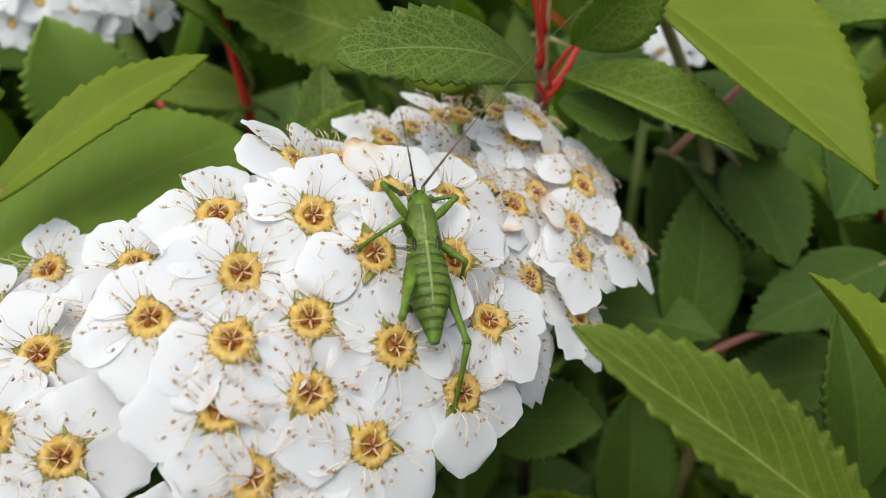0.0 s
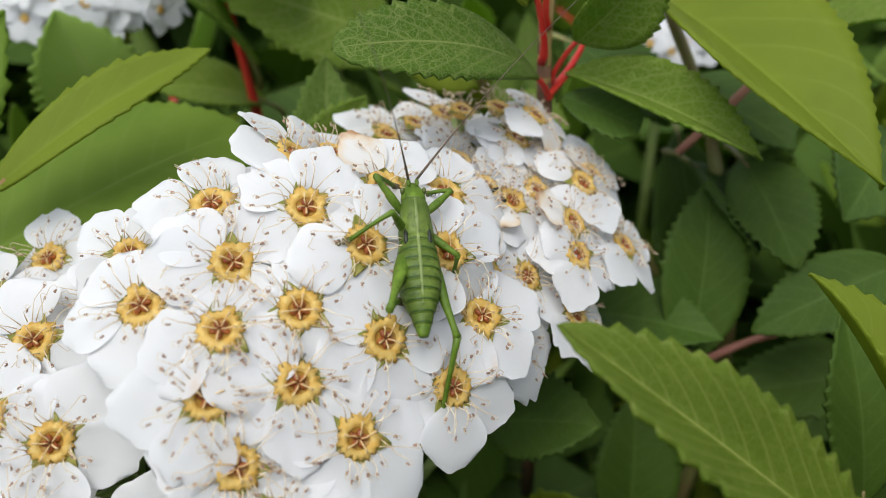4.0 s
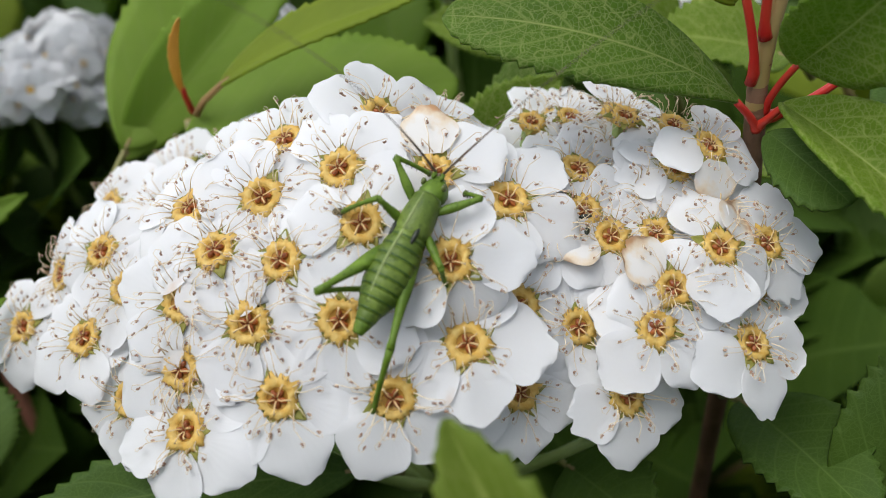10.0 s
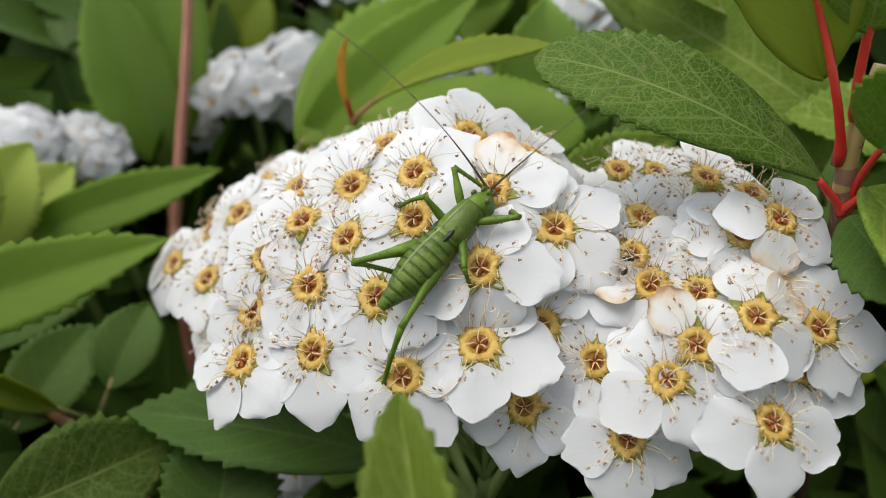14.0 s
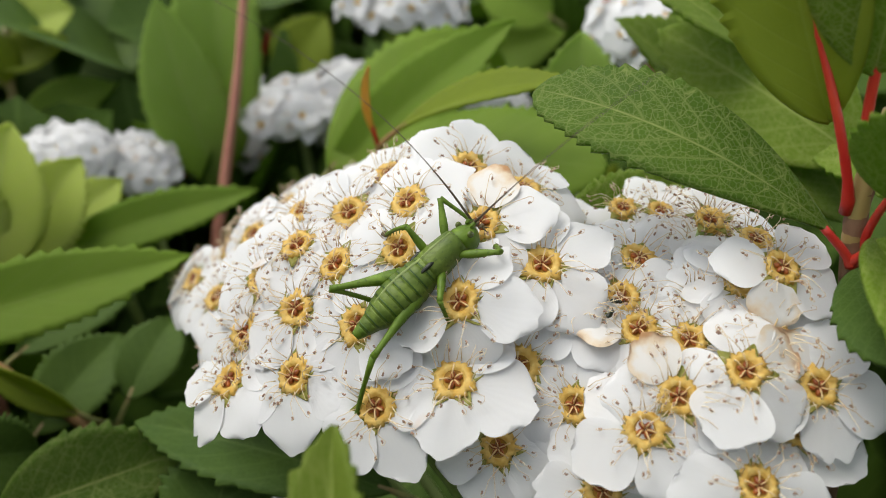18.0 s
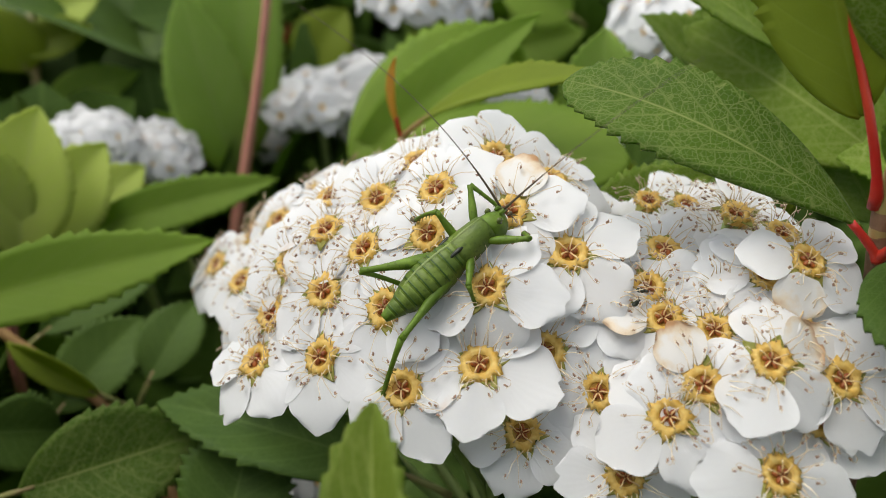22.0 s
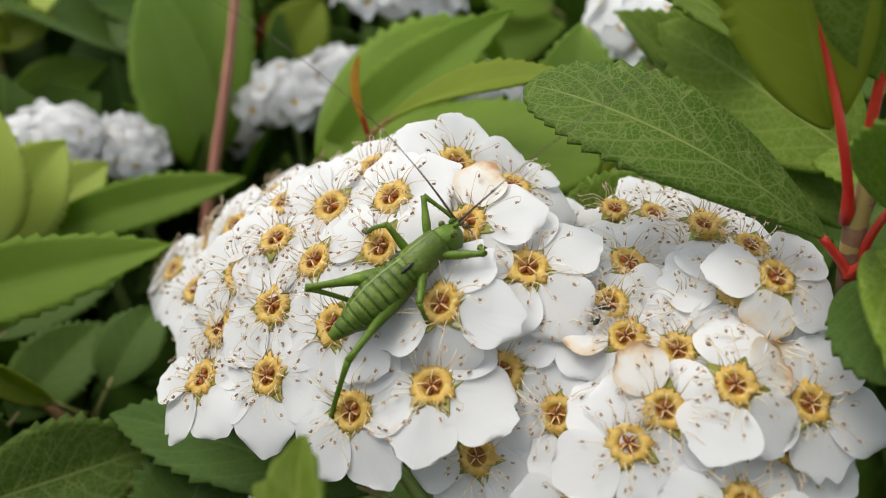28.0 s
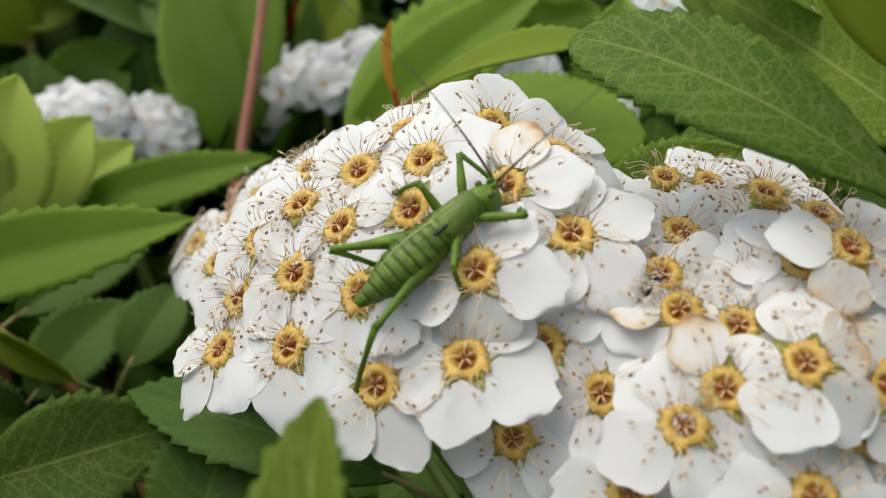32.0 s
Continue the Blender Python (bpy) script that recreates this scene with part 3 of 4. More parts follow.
flower(cluster, (-2.823, 2.138, -3.368), 8, seed=18)
flower(cluster, (-1.552, 2.250, -3.356), 0, seed=19)
flower(cluster, (-0.884, 2.355, -2.747), 24, seed=20)
flower(cluster, (0.578, 3.504, -2.895), 10, seed=21, size=0.9)
flower(cluster, (-1.201, 3.502, -1.901), 35, seed=22)
flower(cluster, (-0.309, 3.248, -2.012), 2, seed=23)
flower(cluster, (-0.191, 2.936, -2.406), 2, seed=24)
flower(cluster, (-1.031, 2.526, -2.463), 47, seed=25)
flower(cluster, (-2.231, 3.121, -2.601), 56, seed=26)
flower(cluster, (-1.935, 2.588, -2.855), 66, seed=27)
flower(cluster, (-2.605, 4.036, -2.622), 32, seed=28)
flower(cluster, (-2.991, 3.068, -2.838), 67, seed=29)
flower(cluster, (-2.797, 3.602, -2.691), 42, seed=30)
flower(cluster, (0.177, 2.922, -2.735), 56, seed=31)
flower(cluster, (-0.244, 3.755, -1.908), 66, seed=32, wilt=(1,))
flower(cluster, (0.140, 3.443, -2.170), 36, seed=33)
flower(cluster, (0.117, 3.979, -2.054), 14, seed=34, lean=(0, 0.2, 0.3))
flower(cluster, (0.799, 5.093, -1.942), 33, seed=35, size=0.9, lean=(0.1, 0.12, 0.35), wilt=(4,))
flower(cluster, (-1.002, 2.778, -2.240), 2, seed=36)
flower(cluster, (1.278, 4.995, -2.392), 48, seed=37, size=0.9, wilt=(2,))
flower(cluster, (1.043, 4.098, -2.574), 58, seed=38, size=0.9)
flower(cluster, (0.391, 3.716, -2.514), 33, seed=39)
flower(cluster, (-0.404, 4.547, -2.264), 8, seed=40, lean=(0.1, 0.12, 0.35))
flower(cluster, (0.107, 5.247, -1.995), 55, seed=41, lean=(0.1, 0.12, 0.35))
flower(cluster, (-0.361, 5.288, -2.179), 30, seed=42, lean=(0.1, 0.12, 0.35))
flower(cluster, (-1.702, 3.417, -2.190), 5, seed=43, size=0.85)
flower(cluster, (-1.444, 2.919, -2.199), 52, seed=44)
flower(cluster, (-2.026, 3.483, -2.613), 27, seed=45)
flower(cluster, (-0.694, 2.204, -2.977), 2, seed=46)
flower(cluster, (-0.618, 4.249, -1.904), 49, seed=47, lean=(0.15, 0.5, 0.45))
flower(cluster, (0.205, 5.088, -2.102), 24, seed=48, lean=(0.1, 0.12, 0.35))
flower(cluster, (1.293, 4.906, -2.619), 21, seed=51, size=0.9, wilt=(1,))
flower(cluster, (-2.724, 2.483, -3.047), 68, seed=52)
flower(cluster, (0.242, 5.079, -1.894), 43, seed=53, size=0.78, lean=(0, 0.2, 0.5), petals=0)
flower(cluster, (0.527, 5.175, -1.905), 18, seed=54, size=0.78, lean=(0, 0.2, 0.5), petals=1)
flower(cluster, (-0.108, 5.008, -1.977), 65, seed=55, size=0.78, lean=(0, 0.2, 0.5), petals=0)
flower(cluster, (-0.319, 4.863, -2.014), 40, seed=56, size=0.78, lean=(0, 0.2, 0.5), petals=1)

flower(cluster, (0.66, 4.96, -2.08), 30, seed=57, size=0.9, lean=(0, 0.05, 0.2))
flower(cluster, (0.98, 4.92, -2.22), 12, seed=58, size=0.9)
flower(cluster, (0.4, 4.36, -2.2), 50, seed=59, size=0.85)
flower(cluster, (0.78, 4.55, -2.3), 20, seed=60, size=0.85)


grow()


# stalks that carry the flowers, and the stem under the dome
def stalks():
    root = Vector((-0.5, 4.0, -5.2))
    knots = [Vector((x, y, -4.0)) for x, y in ((-2.0, 3.3), (-1.0, 3.0), (0.1, 3.6), (0.7, 4.4), (-0.4, 4.5), (-1.6, 3.9))]
    for k in knots:
        V, F = tube(curve(root, k, (0, 0, -0.1), 6), [0.06, 0.055, 0.05, 0.05, 0.045, 0.045], 7)
        part("branch", make_mesh("branch", V, F, PEDICEL), cluster)
    for ob in [c for c in cluster.children if c.name.startswith("flower")]:
        p = ob.matrix_basis.translation / U
        k = min(knots, key=lambda q: (q - p).length)
        V, F = tube(curve(k, p - outward(p) * 0.08, -0.12 * outward(p), 6), [0.034, 0.03, 0.028, 0.026, 0.03, 0.05], 6)
        part("flower_stalk", make_mesh("flower_stalk", V, F, PEDICEL), cluster)
    stem(cluster, [(-0.5, 4.0, -5.15), (-0.4, 4.6, -7.0), (-0.2, 6.0, -11.0)], 0.07, 0.1, GREEN_STEM)


stalks()


# ---- the insect ----
HEAD, TAIL = Vector((-0.06, 3.575, -1.79)), Vector((0.03, 2.83, -2.30))
BODY = axes(HEAD.lerp(TAIL, 0.5), HEAD - TAIL, (0.12, -0.5, 0.85))
insect = thing("bush_cricket", BODY, "small green wingless bush cricket nymph resting on the white flowers", "insect")


def inside(p):
    return BODY.inverted() @ Vector(p)


def ringed(profile, cols=20):
    """A body section: rows of (y, half width, upper height, lower height, centre z)."""
    V, F = [], []
    for y, w, up, low, cz in profile:
        for i in range(cols):
            a = 2 * math.pi * i / cols
            s = math.sin(a)
            V.append((w * math.cos(a), y, cz + (up if s > 0 else low) * s))
    for j in range(len(profile) - 1):
        for i in range(cols):
            a, b = j * cols + i, j * cols + (i + 1) % cols
            F.append((a, a + cols, b + cols, b))
    F.append(tuple(range(cols)))
    F.append(tuple(range((len(profile) - 1) * cols, len(profile) * cols))[::-1])
    return V, F


def build_insect():
    half = (HEAD - TAIL).length / 2
    # abdomen: ten rings, each a part, widest past the middle and narrowing to the tail
    n = 10
    y0, y1 = 0.13, -half + 0.01

    def girth(f):
        return 0.088 + 0.03 * math.sin(math.pi * min(1, f * 1.25)) - 0.085 * max(0, f - 0.5) ** 1.6 * 2.2

    for i in range(n):
        rows = []
        for k in range(7):
            f = (i + k / 6 * 1.05) / n
            bulge = 1 + 0.035 * math.sin(math.pi * k / 6)
            w = girth(f)
            rows.append((y0 + (y1 - y0) * f, w * bulge, w * 1.0 * bulge, w * 1.05 * bulge, -0.035 - 0.012 * math.sin(math.pi * f)))
        ring = part("abdomen_ring", make_mesh("abdomen_ring", *ringed(rows, 28), SHELL if i < 9 else SHELL_PALE), insect)
        if i < 9:
            edge = [(yy, ww * 1.008, uu * 1.008, ll * 0.4, cc) for yy, ww, uu, ll, cc in (rows[4], rows[5])]
            part("dark_band", make_mesh("dark_band", *ringed(edge, 28), SHELL_BAND), ring, label="darker green band at the ring's hind edge")
    # pale line along the back
    line = [(y0 + (y1 - y0) * f, girth(f) * 1.02 - 0.035 - 0.012 * math.sin(math.pi * f)) for f in (0.0, 0.15, 0.3, 0.45, 0.6, 0.75)]
    V, F = tube([(0, y, z - 0.004) for y, z in line], [0.009, 0.011, 0.011, 0.01, 0.008, 0.004], 8)
    part("back_line", make_mesh("back_line", V, F, SHELL_LINE), insect, label="pale green line along the back")
    for s in (-1, 1):
        P = [(s * 0.064, y0 - 0.02 + dy, 0.024 + dz) for dy, dz in ((0.05, 0.004), (0.015, 0.012), (-0.03, 0.012), (-0.075, 0.006))]
        V, F = tube(P, [0.005, 0.014, 0.012, 0.004], 8)
        part("wing_bud", make_mesh("wing_bud", V, F, BLACK_MARK), insect, label="black wing bud marking")
    # thorax: a smooth saddle that runs on into the abdomen
    rows = [(0.10, 0.094, 0.086, 0.11, -0.03), (0.13, 0.1, 0.092, 0.12, -0.03), (0.2, 0.094, 0.09, 0.12, -0.028), (0.27, 0.085, 0.084, 0.115, -0.026), (0.33, 0.077, 0.076, 0.105, -0.026), (0.348, 0.066, 0.066, 0.09, -0.028)]
    part("thorax", make_mesh("thorax", *ringed(rows, 28), SHELL), insect)
    V, F = tube([(0, 0.11, 0.055), (0, 0.2, 0.058), (0, 0.335, 0.046)], [0.008, 0.011, 0.007], 8)
    part("back_line", make_mesh("back_line", V, F, SHELL_LINE), insect, label="pale green line along the back")
    # head
    head_rows = [(0.335, 0.064, 0.062, 0.09, -0.026), (0.37, 0.072, 0.06, 0.12, -0.034), (0.41, 0.068, 0.05, 0.13, -0.04), (0.445, 0.05, 0.036, 0.11, -0.044), (0.468, 0.026, 0.026, 0.06, -0.04)]
    head = part("head", make_mesh("head", *ringed(head_rows, 24), SHELL_PALE), insect)
    for s in (-1, 1):
        part("eye", make_mesh("eye", *moved(blob(0.014, 0.02, 0.024, 8, 10), Matrix.Translation((s * 0.062, 0.412, -0.01))), EYE_MAT), head)
        part("feeler_root", make_mesh("feeler_root", *moved(blob(0.013, 0.026, 0.014, 6, 8), Matrix.Translation((s * 0.024, 0.466, -0.004))), SHELL_PALE), head)
    to_local = BODY.inverted().to_3x3()
    left, right = to_local @ Vector((-0.05, -0.71, 0.70)), to_local @ Vector((0.67, 0.2, 0.71))
    for s, way, long, sag in ((-1, left, 1.75, Vector((0, 0.10, 0.02))), (1, right, 1.5, Vector((0.02, 0.06, 0.05)))):
        a = Vector((s * 0.024, 0.482, 0.0))
        pts = curve(a, a + way * long, sag, 30)
        V, F = tube(pts, [max(0.0034 - 0.00007 * i, 0.0085 * (1 - i / 11)) for i in range(30)], 7)
        part("feeler", make_mesh("feeler", V, F, FEELER), head, label="long thin brown feeler")

    # legs: the hip by its side and its place along the body, knee and foot in the scene's centimetres
    def leg(name, hip, knee, foot, thick, thin, long_foot, fat_end=0.25):
        k, f = inside(knee), inside(foot)
        h = Vector((0.055 if hip[0] > 0 else -0.055, hip[1], -0.06))
        pts = [h.lerp(k, i / 9) for i in range(10)]
        rad = [thin + (thick - thin) * math.exp(-((i / 9 - fat_end) / 0.33) ** 2) for i in range(10)]
        rad[0], rad[-1] = rad[0] * 0.7, thin * 1.25
        ob = part(name, make_mesh(name, *tube(pts, rad, 10), SHELL_PALE), insect)
        shin = curve(k, f, (0, 0, 0.012), 8)
        bits = [tube(shin, [thin * 1.2, thin, thin * 0.85, thin * 0.8, thin * 0.8, thin * 0.8, thin * 0.85, thin * 0.9], 8)]
        d = (f - k).normalized()
        for i in range(9):
            p = k.lerp(f, 0.25 + 0.08 * i)
            o = d.orthogonal().normalized() * (1 if i % 2 else -1)
            bits.append(tube([p, p + o * thin * 1.6 + d * 0.012], [0.004, 0.0008], 4))
        part("shin", make_mesh("shin", *joined(bits), SHELL_PALE), ob)
        toe = f + (d * 0.5 + Vector((0.0, 0.0, -0.2)) + to_local @ Vector(long_foot)).normalized() * 0.1
        bits = [moved(blob(thin * 0.9, thin * 1.4, thin * 0.8, 6, 7), Matrix.Translation(f.lerp(toe, q))) for q in (0.05, 0.35, 0.65)]
        for w in (-1, 1):
            o = d.cross(Vector((0, 0, 1))).normalized() * 0.018 * w
            bits.append(tube([f.lerp(toe, 0.7), toe + o * 0.6, toe + o + (toe - f) * 0.2], [0.006, 0.005, 0.001], 5))
        part("foot", make_mesh("foot", *joined(bits), FOOT), ob)

    leg("hind_leg", (-1, 0.06), (-0.14, 2.77, -2.09), (-0.12, 3.04, -2.23), 0.046, 0.018, (0.3, 0.2, -0.2))
    leg("hind_leg", (1, 0.06), (0.20, 2.90, -2.36), (0.10, 2.79, -2.95), 0.042, 0.018, (-0.6, -0.3, -0.6))
    leg("middle_leg", (-1, 0.17), (-0.15, 3.23, -1.79), (-0.38, 3.19, -1.94), 0.026, 0.015, (-1, 0, 0), 0.4)
    leg("middle_leg", (1, 0.17), (0.20, 3.29, -2.09), (0.17, 3.38, -2.31), 0.026, 0.015, (0, -0.3, -0.5), 0.4)
    leg("front_leg", (-1, 0.28), (-0.26, 3.48, -1.70), (-0.18, 3.65, -1.84), 0.026, 0.015, (0.3, 0.6, -0.2), 0.4)
    leg("front_leg", (1, 0.28), (0.16, 3.67, -1.88), (0.02, 3.71, -1.92), 0.026, 0.015, (0.0, 0.6, -0.4), 0.4)


build_insect()


def tiny_beetle(at, turn):
    bug = thing("tiny_beetle", axes(at, (math.cos(turn), math.sin(turn), 0.2), outward(Vector(at))), "tiny black beetle sitting between the flowers", "insect", "tiny beetles")
    part("body", make_mesh("body", *blob(0.016, 0.028, 0.014, 8, 10), BLACK_MARK), bug)
    part("head", make_mesh("head", *moved(blob(0.01, 0.011, 0.009, 6, 8), Matrix.Translation((0, 0.034, 0.0))), BLACK_MARK), bug)


tiny_beetle((0.45, 4.27, -2.17), 0.6)
tiny_beetle((0.52, 4.19, -2.20), 2.0)


# ---- the shoots close by ----
# the shoot with red stalks beyond the flowers
red = thing("leafy_shoot", ORIGIN, "upright shoot with red leaf stalks and green toothed leaves", "shrub shoot", "leafy shoots")
stem(red, [(1.23, 6.22, -7.60), (1.05, 5.78, -3.33), (0.93, 5.52, -2.00), (0.89, 5.45, -1.67), (0.87, 5.46, -1.33)], 0.085, 0.05, BROWN_STEM)
stem(red, [(0.93, 5.52, -2.02), (0.89, 5.45, -1.67), (0.88, 5.44, -1.34), (0.89, 5.47, -1.05)], 0.062, 0.045, SHOOT_STEM, "shoot_tip")
blade(red, (0.86, 5.36, -1.74), (-0.55, 4.28, -1.24), 0.60, 0, LEAF_DEEP, fold=6, curl=0.95, teeth=20, stalk=0, up=(0.38, -0.52, 0.78), form=(0.95, 0.58), tooth=0.075, bare=0.42)
blade(red, (1.06, 5.40, -1.70), (2.46, 4.85, -2.17), 0.62, 8, LEAF, fold=40, curl=0.55, stalk=0)
blade(red, (1.04, 5.36, -1.88), (1.6, 5.1, -2.03), 0.46, 0, LEAF_DARK_AND_SHADED, fold=10, curl=0.3, teeth=9, stalk=0, up=(0.3, -0.6, 0.6), form=(0.6, 0.4))
blade(red, (1.10, 5.33, -1.43), (1.58, 5.10, -0.73), 0.7, 0, LEAF, stalk=0, fold=25, up=(0.5, -0.8, 0.3))
blade(red, (1.29, 6.03, -1.57), (1.94, 5.85, -1.15), 0.6, 0, LEAF_DARK_AND_SHADED, stalk=0, fold=30)
blade(red, (0.70, 5.28, -1.15), (0.13, 4.94, 0.23), 0.75, 0, LEAF_LIME, stalk=0, fold=30, up=(0.5, -0.8, 0.2), stalk_mat=RED_STEM)
blade(red, (0.85, 5.30, -0.86), (0.92, 5.13, 0.27), 0.8, 0, LEAF, stalk=0, up=(0.5, -0.8, 0.2), stalk_mat=RED_STEM)


def red_stalk(a, b, c, r=0.045):
    V, F = tube(curve(a, c, (Vector(b) - Vector(a).lerp(Vector(c), 0.5)) * 1.0, 9), [r * (1 + 0.3 * (i < 2)) * (1.1 - 0.03 * i) for i in range(9)], 9)
    part("leaf_stalk", make_mesh("leaf_stalk", V, F, RED_STEM), red, label="glossy red leaf stalk")


red_stalk((0.95, 5.46, -1.92), (0.91, 5.40, -1.83), (0.83, 5.30, -1.71), 0.026)
red_stalk((0.86, 5.40, -1.62), (0.77, 5.24, -1.10), (0.32, 4.93, 0.02), 0.025)
red_stalk((0.88, 5.41, -1.35), (0.85, 5.34, -1.05), (0.87, 5.23, -0.39), 0.027)
red_stalk((0.95, 5.50, -1.83), (1.00, 5.43, -1.64), (1.11, 5.33, -1.42), 0.023)
red_stalk((0.95, 5.46, -1.89), (1.01, 5.43, -1.81), (1.08, 5.40, -1.70), 0.026)
red_stalk((0.95, 5.50, -1.86), (1.14, 5.74, -1.76), (1.31, 6.03, -1.57), 0.03)

# the shoot whose leaf reaches in front of the flowers
NEAR = (2.57, 1.96, -3.30)
near = thing("leafy_shoot", Matrix.Translation(NEAR), "shoot with a large toothed green leaf before the flowers", "shrub shoot", "leafy shoots")


def off(p, o=NEAR):
    return tuple(a - b for a, b in zip(p, o))


blade(near, off((2.48, 1.97, -3.17)), off((0.89, 2.41, -2.05)), 0.62, 0, LEAF_OLIVE, fold=34, curl=0.15, teeth=17, up=(0.25, -0.55, 0.8), tooth=0.085, bare=0.08, form=(0.66, 0.7))
stem(near, [off((2.62, 1.97, -3.25)), off((2.79, 2.48, -5.29)), off((2.94, 3.68, -9.55))], 0.05, 0.09, GREEN_STEM)

side = thing("leafy_shoot", ORIGIN, "leafy green shoot beside the flower cluster", "shrub shoot", "leafy shoots")
stem(side, [(2.05, 6.52, -1.33), (2.61, 6.20, -2.39), (3.17, 5.55, -4.78), (2.53, 5.56, -10.47)], 0.05, 0.09, GREEN_STEM)
blade(side, (2.98, 2.77, -3.39), (2.36, 3.54, -2.38), 0.7, 20, LEAF_LIME, fold=35)
blade(side, (2.29, 4.80, -4.11), (2.47, 5.65, -2.77), 0.85, 0, LEAF_DARK_AND_SHADED, fold=8, up=(0.1, -0.9, 0.3))
stem(side, [(2.45, 5.12, -4.46), (2.96, 5.14, -4.12), (3.61, 5.01, -3.79), (4.45, 4.83, -3.47)], 0.04, 0.03, PINK_STEM, "twig")
stem(side, [(2.23, 5.90, -2.58), (2.79, 5.93, -1.92), (3.16, 5.95, -1.26), (3.54, 5.97, -0.60)], 0.04, 0.035, PINK_STEM, "twig")
blade(side, (1.64, 6.71, -1.14), (2.97, 4.20, -2.04), 1.3, 4, LEAF_LIME, fold=30, curl=0.3, teeth=30, tooth=0.025, up=(0.2, -0.55, 0.8))
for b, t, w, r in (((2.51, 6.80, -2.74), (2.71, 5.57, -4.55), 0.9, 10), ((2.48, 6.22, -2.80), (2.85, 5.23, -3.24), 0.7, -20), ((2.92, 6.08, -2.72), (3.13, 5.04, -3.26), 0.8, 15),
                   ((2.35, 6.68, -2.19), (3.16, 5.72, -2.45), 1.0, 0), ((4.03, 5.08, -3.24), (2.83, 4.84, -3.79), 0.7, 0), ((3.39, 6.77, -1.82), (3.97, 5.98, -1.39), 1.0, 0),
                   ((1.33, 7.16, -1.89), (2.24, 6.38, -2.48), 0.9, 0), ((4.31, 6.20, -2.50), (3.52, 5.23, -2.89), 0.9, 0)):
    # Leaves with low tips get the dark green: shade put into the colour.
    blade(side, b, t, w, r, LEAF if t[2] > -1.9 else LEAF_DARK_AND_SHADED)

low = thing("leafy_shoot", ORIGIN, "leafy shoot under the flower cluster, shade put into its dark green", "shrub shoot", "leafy shoots")
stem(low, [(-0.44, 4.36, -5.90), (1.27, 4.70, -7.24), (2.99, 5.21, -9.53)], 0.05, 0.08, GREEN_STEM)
# The shade under the cluster is put into this dark green.
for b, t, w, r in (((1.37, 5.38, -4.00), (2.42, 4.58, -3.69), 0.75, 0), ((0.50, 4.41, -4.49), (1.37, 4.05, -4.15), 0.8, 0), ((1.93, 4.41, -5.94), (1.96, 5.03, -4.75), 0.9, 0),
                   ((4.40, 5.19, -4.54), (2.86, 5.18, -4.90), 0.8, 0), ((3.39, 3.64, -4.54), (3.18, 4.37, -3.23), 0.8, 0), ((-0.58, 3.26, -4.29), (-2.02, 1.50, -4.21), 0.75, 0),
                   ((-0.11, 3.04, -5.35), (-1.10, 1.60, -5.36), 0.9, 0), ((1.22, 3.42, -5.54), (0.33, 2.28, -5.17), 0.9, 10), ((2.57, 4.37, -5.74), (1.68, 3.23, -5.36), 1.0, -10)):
    blade(low, b, t, w, r, LEAF_DARK_AND_SHADED)

# the shoot with the orange bud
bud = thing("leafy_shoot", ORIGIN, "leafy shoot with a yellow-green leaf and an orange bud", "shrub shoot", "leafy shoots")
stem(bud, [(-3.37, 4.09, -2.59), (-3.65, 4.11, -4.25), (-4.36, 4.84, -8.51)], 0.05, 0.08, GREEN_STEM)
blade(bud, (-2.95, 4.20, -2.19), (-1.70, 5.25, -1.52), 0.46, 0, LEAF_LIME, fold=20, stalk=0.4, stalk_mat=TAN_STEM, form=(0.62, 0.8))
blade(bud, (-3.20, 3.93, -2.69), (-1.66, 5.66, -2.34), 1.5, 0, LEAF_FRESH, fold=4, up=(0.1, -0.5, 0.85), teeth=26, tooth=0.05, form=(0.6, 0.7))
blade(bud, (-3.34, 4.08, -2.35), (-2.78, 3.87, -1.55), 0.16, 0, BUD, fold=55, curl=0.25, teeth=6, stalk=0.3, stalk_mat=RED_STEM)
blade(bud, (-4.17, 3.80, -3.01), (-5.10, 6.19, -1.83), 1.35, 0, LEAF_FRESH, fold=8, up=(0.6, -0.45, 0.6))
blade(bud, (-0.95, 5.1, -3.1), (-0.96, 6.12, -1.83), 0.62, 0, LEAF_DEEP, fold=10, up=(0.35, -0.85, 0.3))

blade(bud, (-1.22, 4.99, -2.74), (-0.57, 5.62, -2.00), 0.6, 0, LEAF, fold=12, up=(0.6, -0.6, 0.5))

rear = thing("leafy_shoot", ORIGIN, "leafy green shoot behind the flower cluster", "shrub shoot", "leafy shoots")
stem(rear, [(-2.06, 7.07, -1.47), (-1.86, 7.21, -3.28), (-2.20, 7.68, -9.44)], 0.04, 0.08, RED_STEM)
for b, t, w, r in (((-1.87, 7.09, -2.14), (-2.36, 6.16, -1.19), 0.9, 0), ((-3.30, 6.75, -2.86), (-3.50, 6.57, -1.54), 1.1, 0),
                   ((-0.30, 7.26, -2.51), (-0.86, 6.93, -1.82), 0.8, 0), ((-1.90, 7.41, -2.65), (-2.84, 6.67, -2.26), 0.8, 0), ((-1.28, 8.27, -2.17), (-2.47, 6.89, -1.22), 1.5, 0), ((-1.22, 6.75, -1.30), (-2.05, 5.6, -0.6), 0.8, 0),
                   ((0.58, 7.35, -2.07), (-0.29, 6.59, -1.88), 0.9, 0), ((0.48, 6.94, -2.83), (1.30, 6.38, -2.56), 0.9, 0)):
    blade(rear, b, t, w, r, LEAF_SOFT if b[0] < -2 else LEAF)

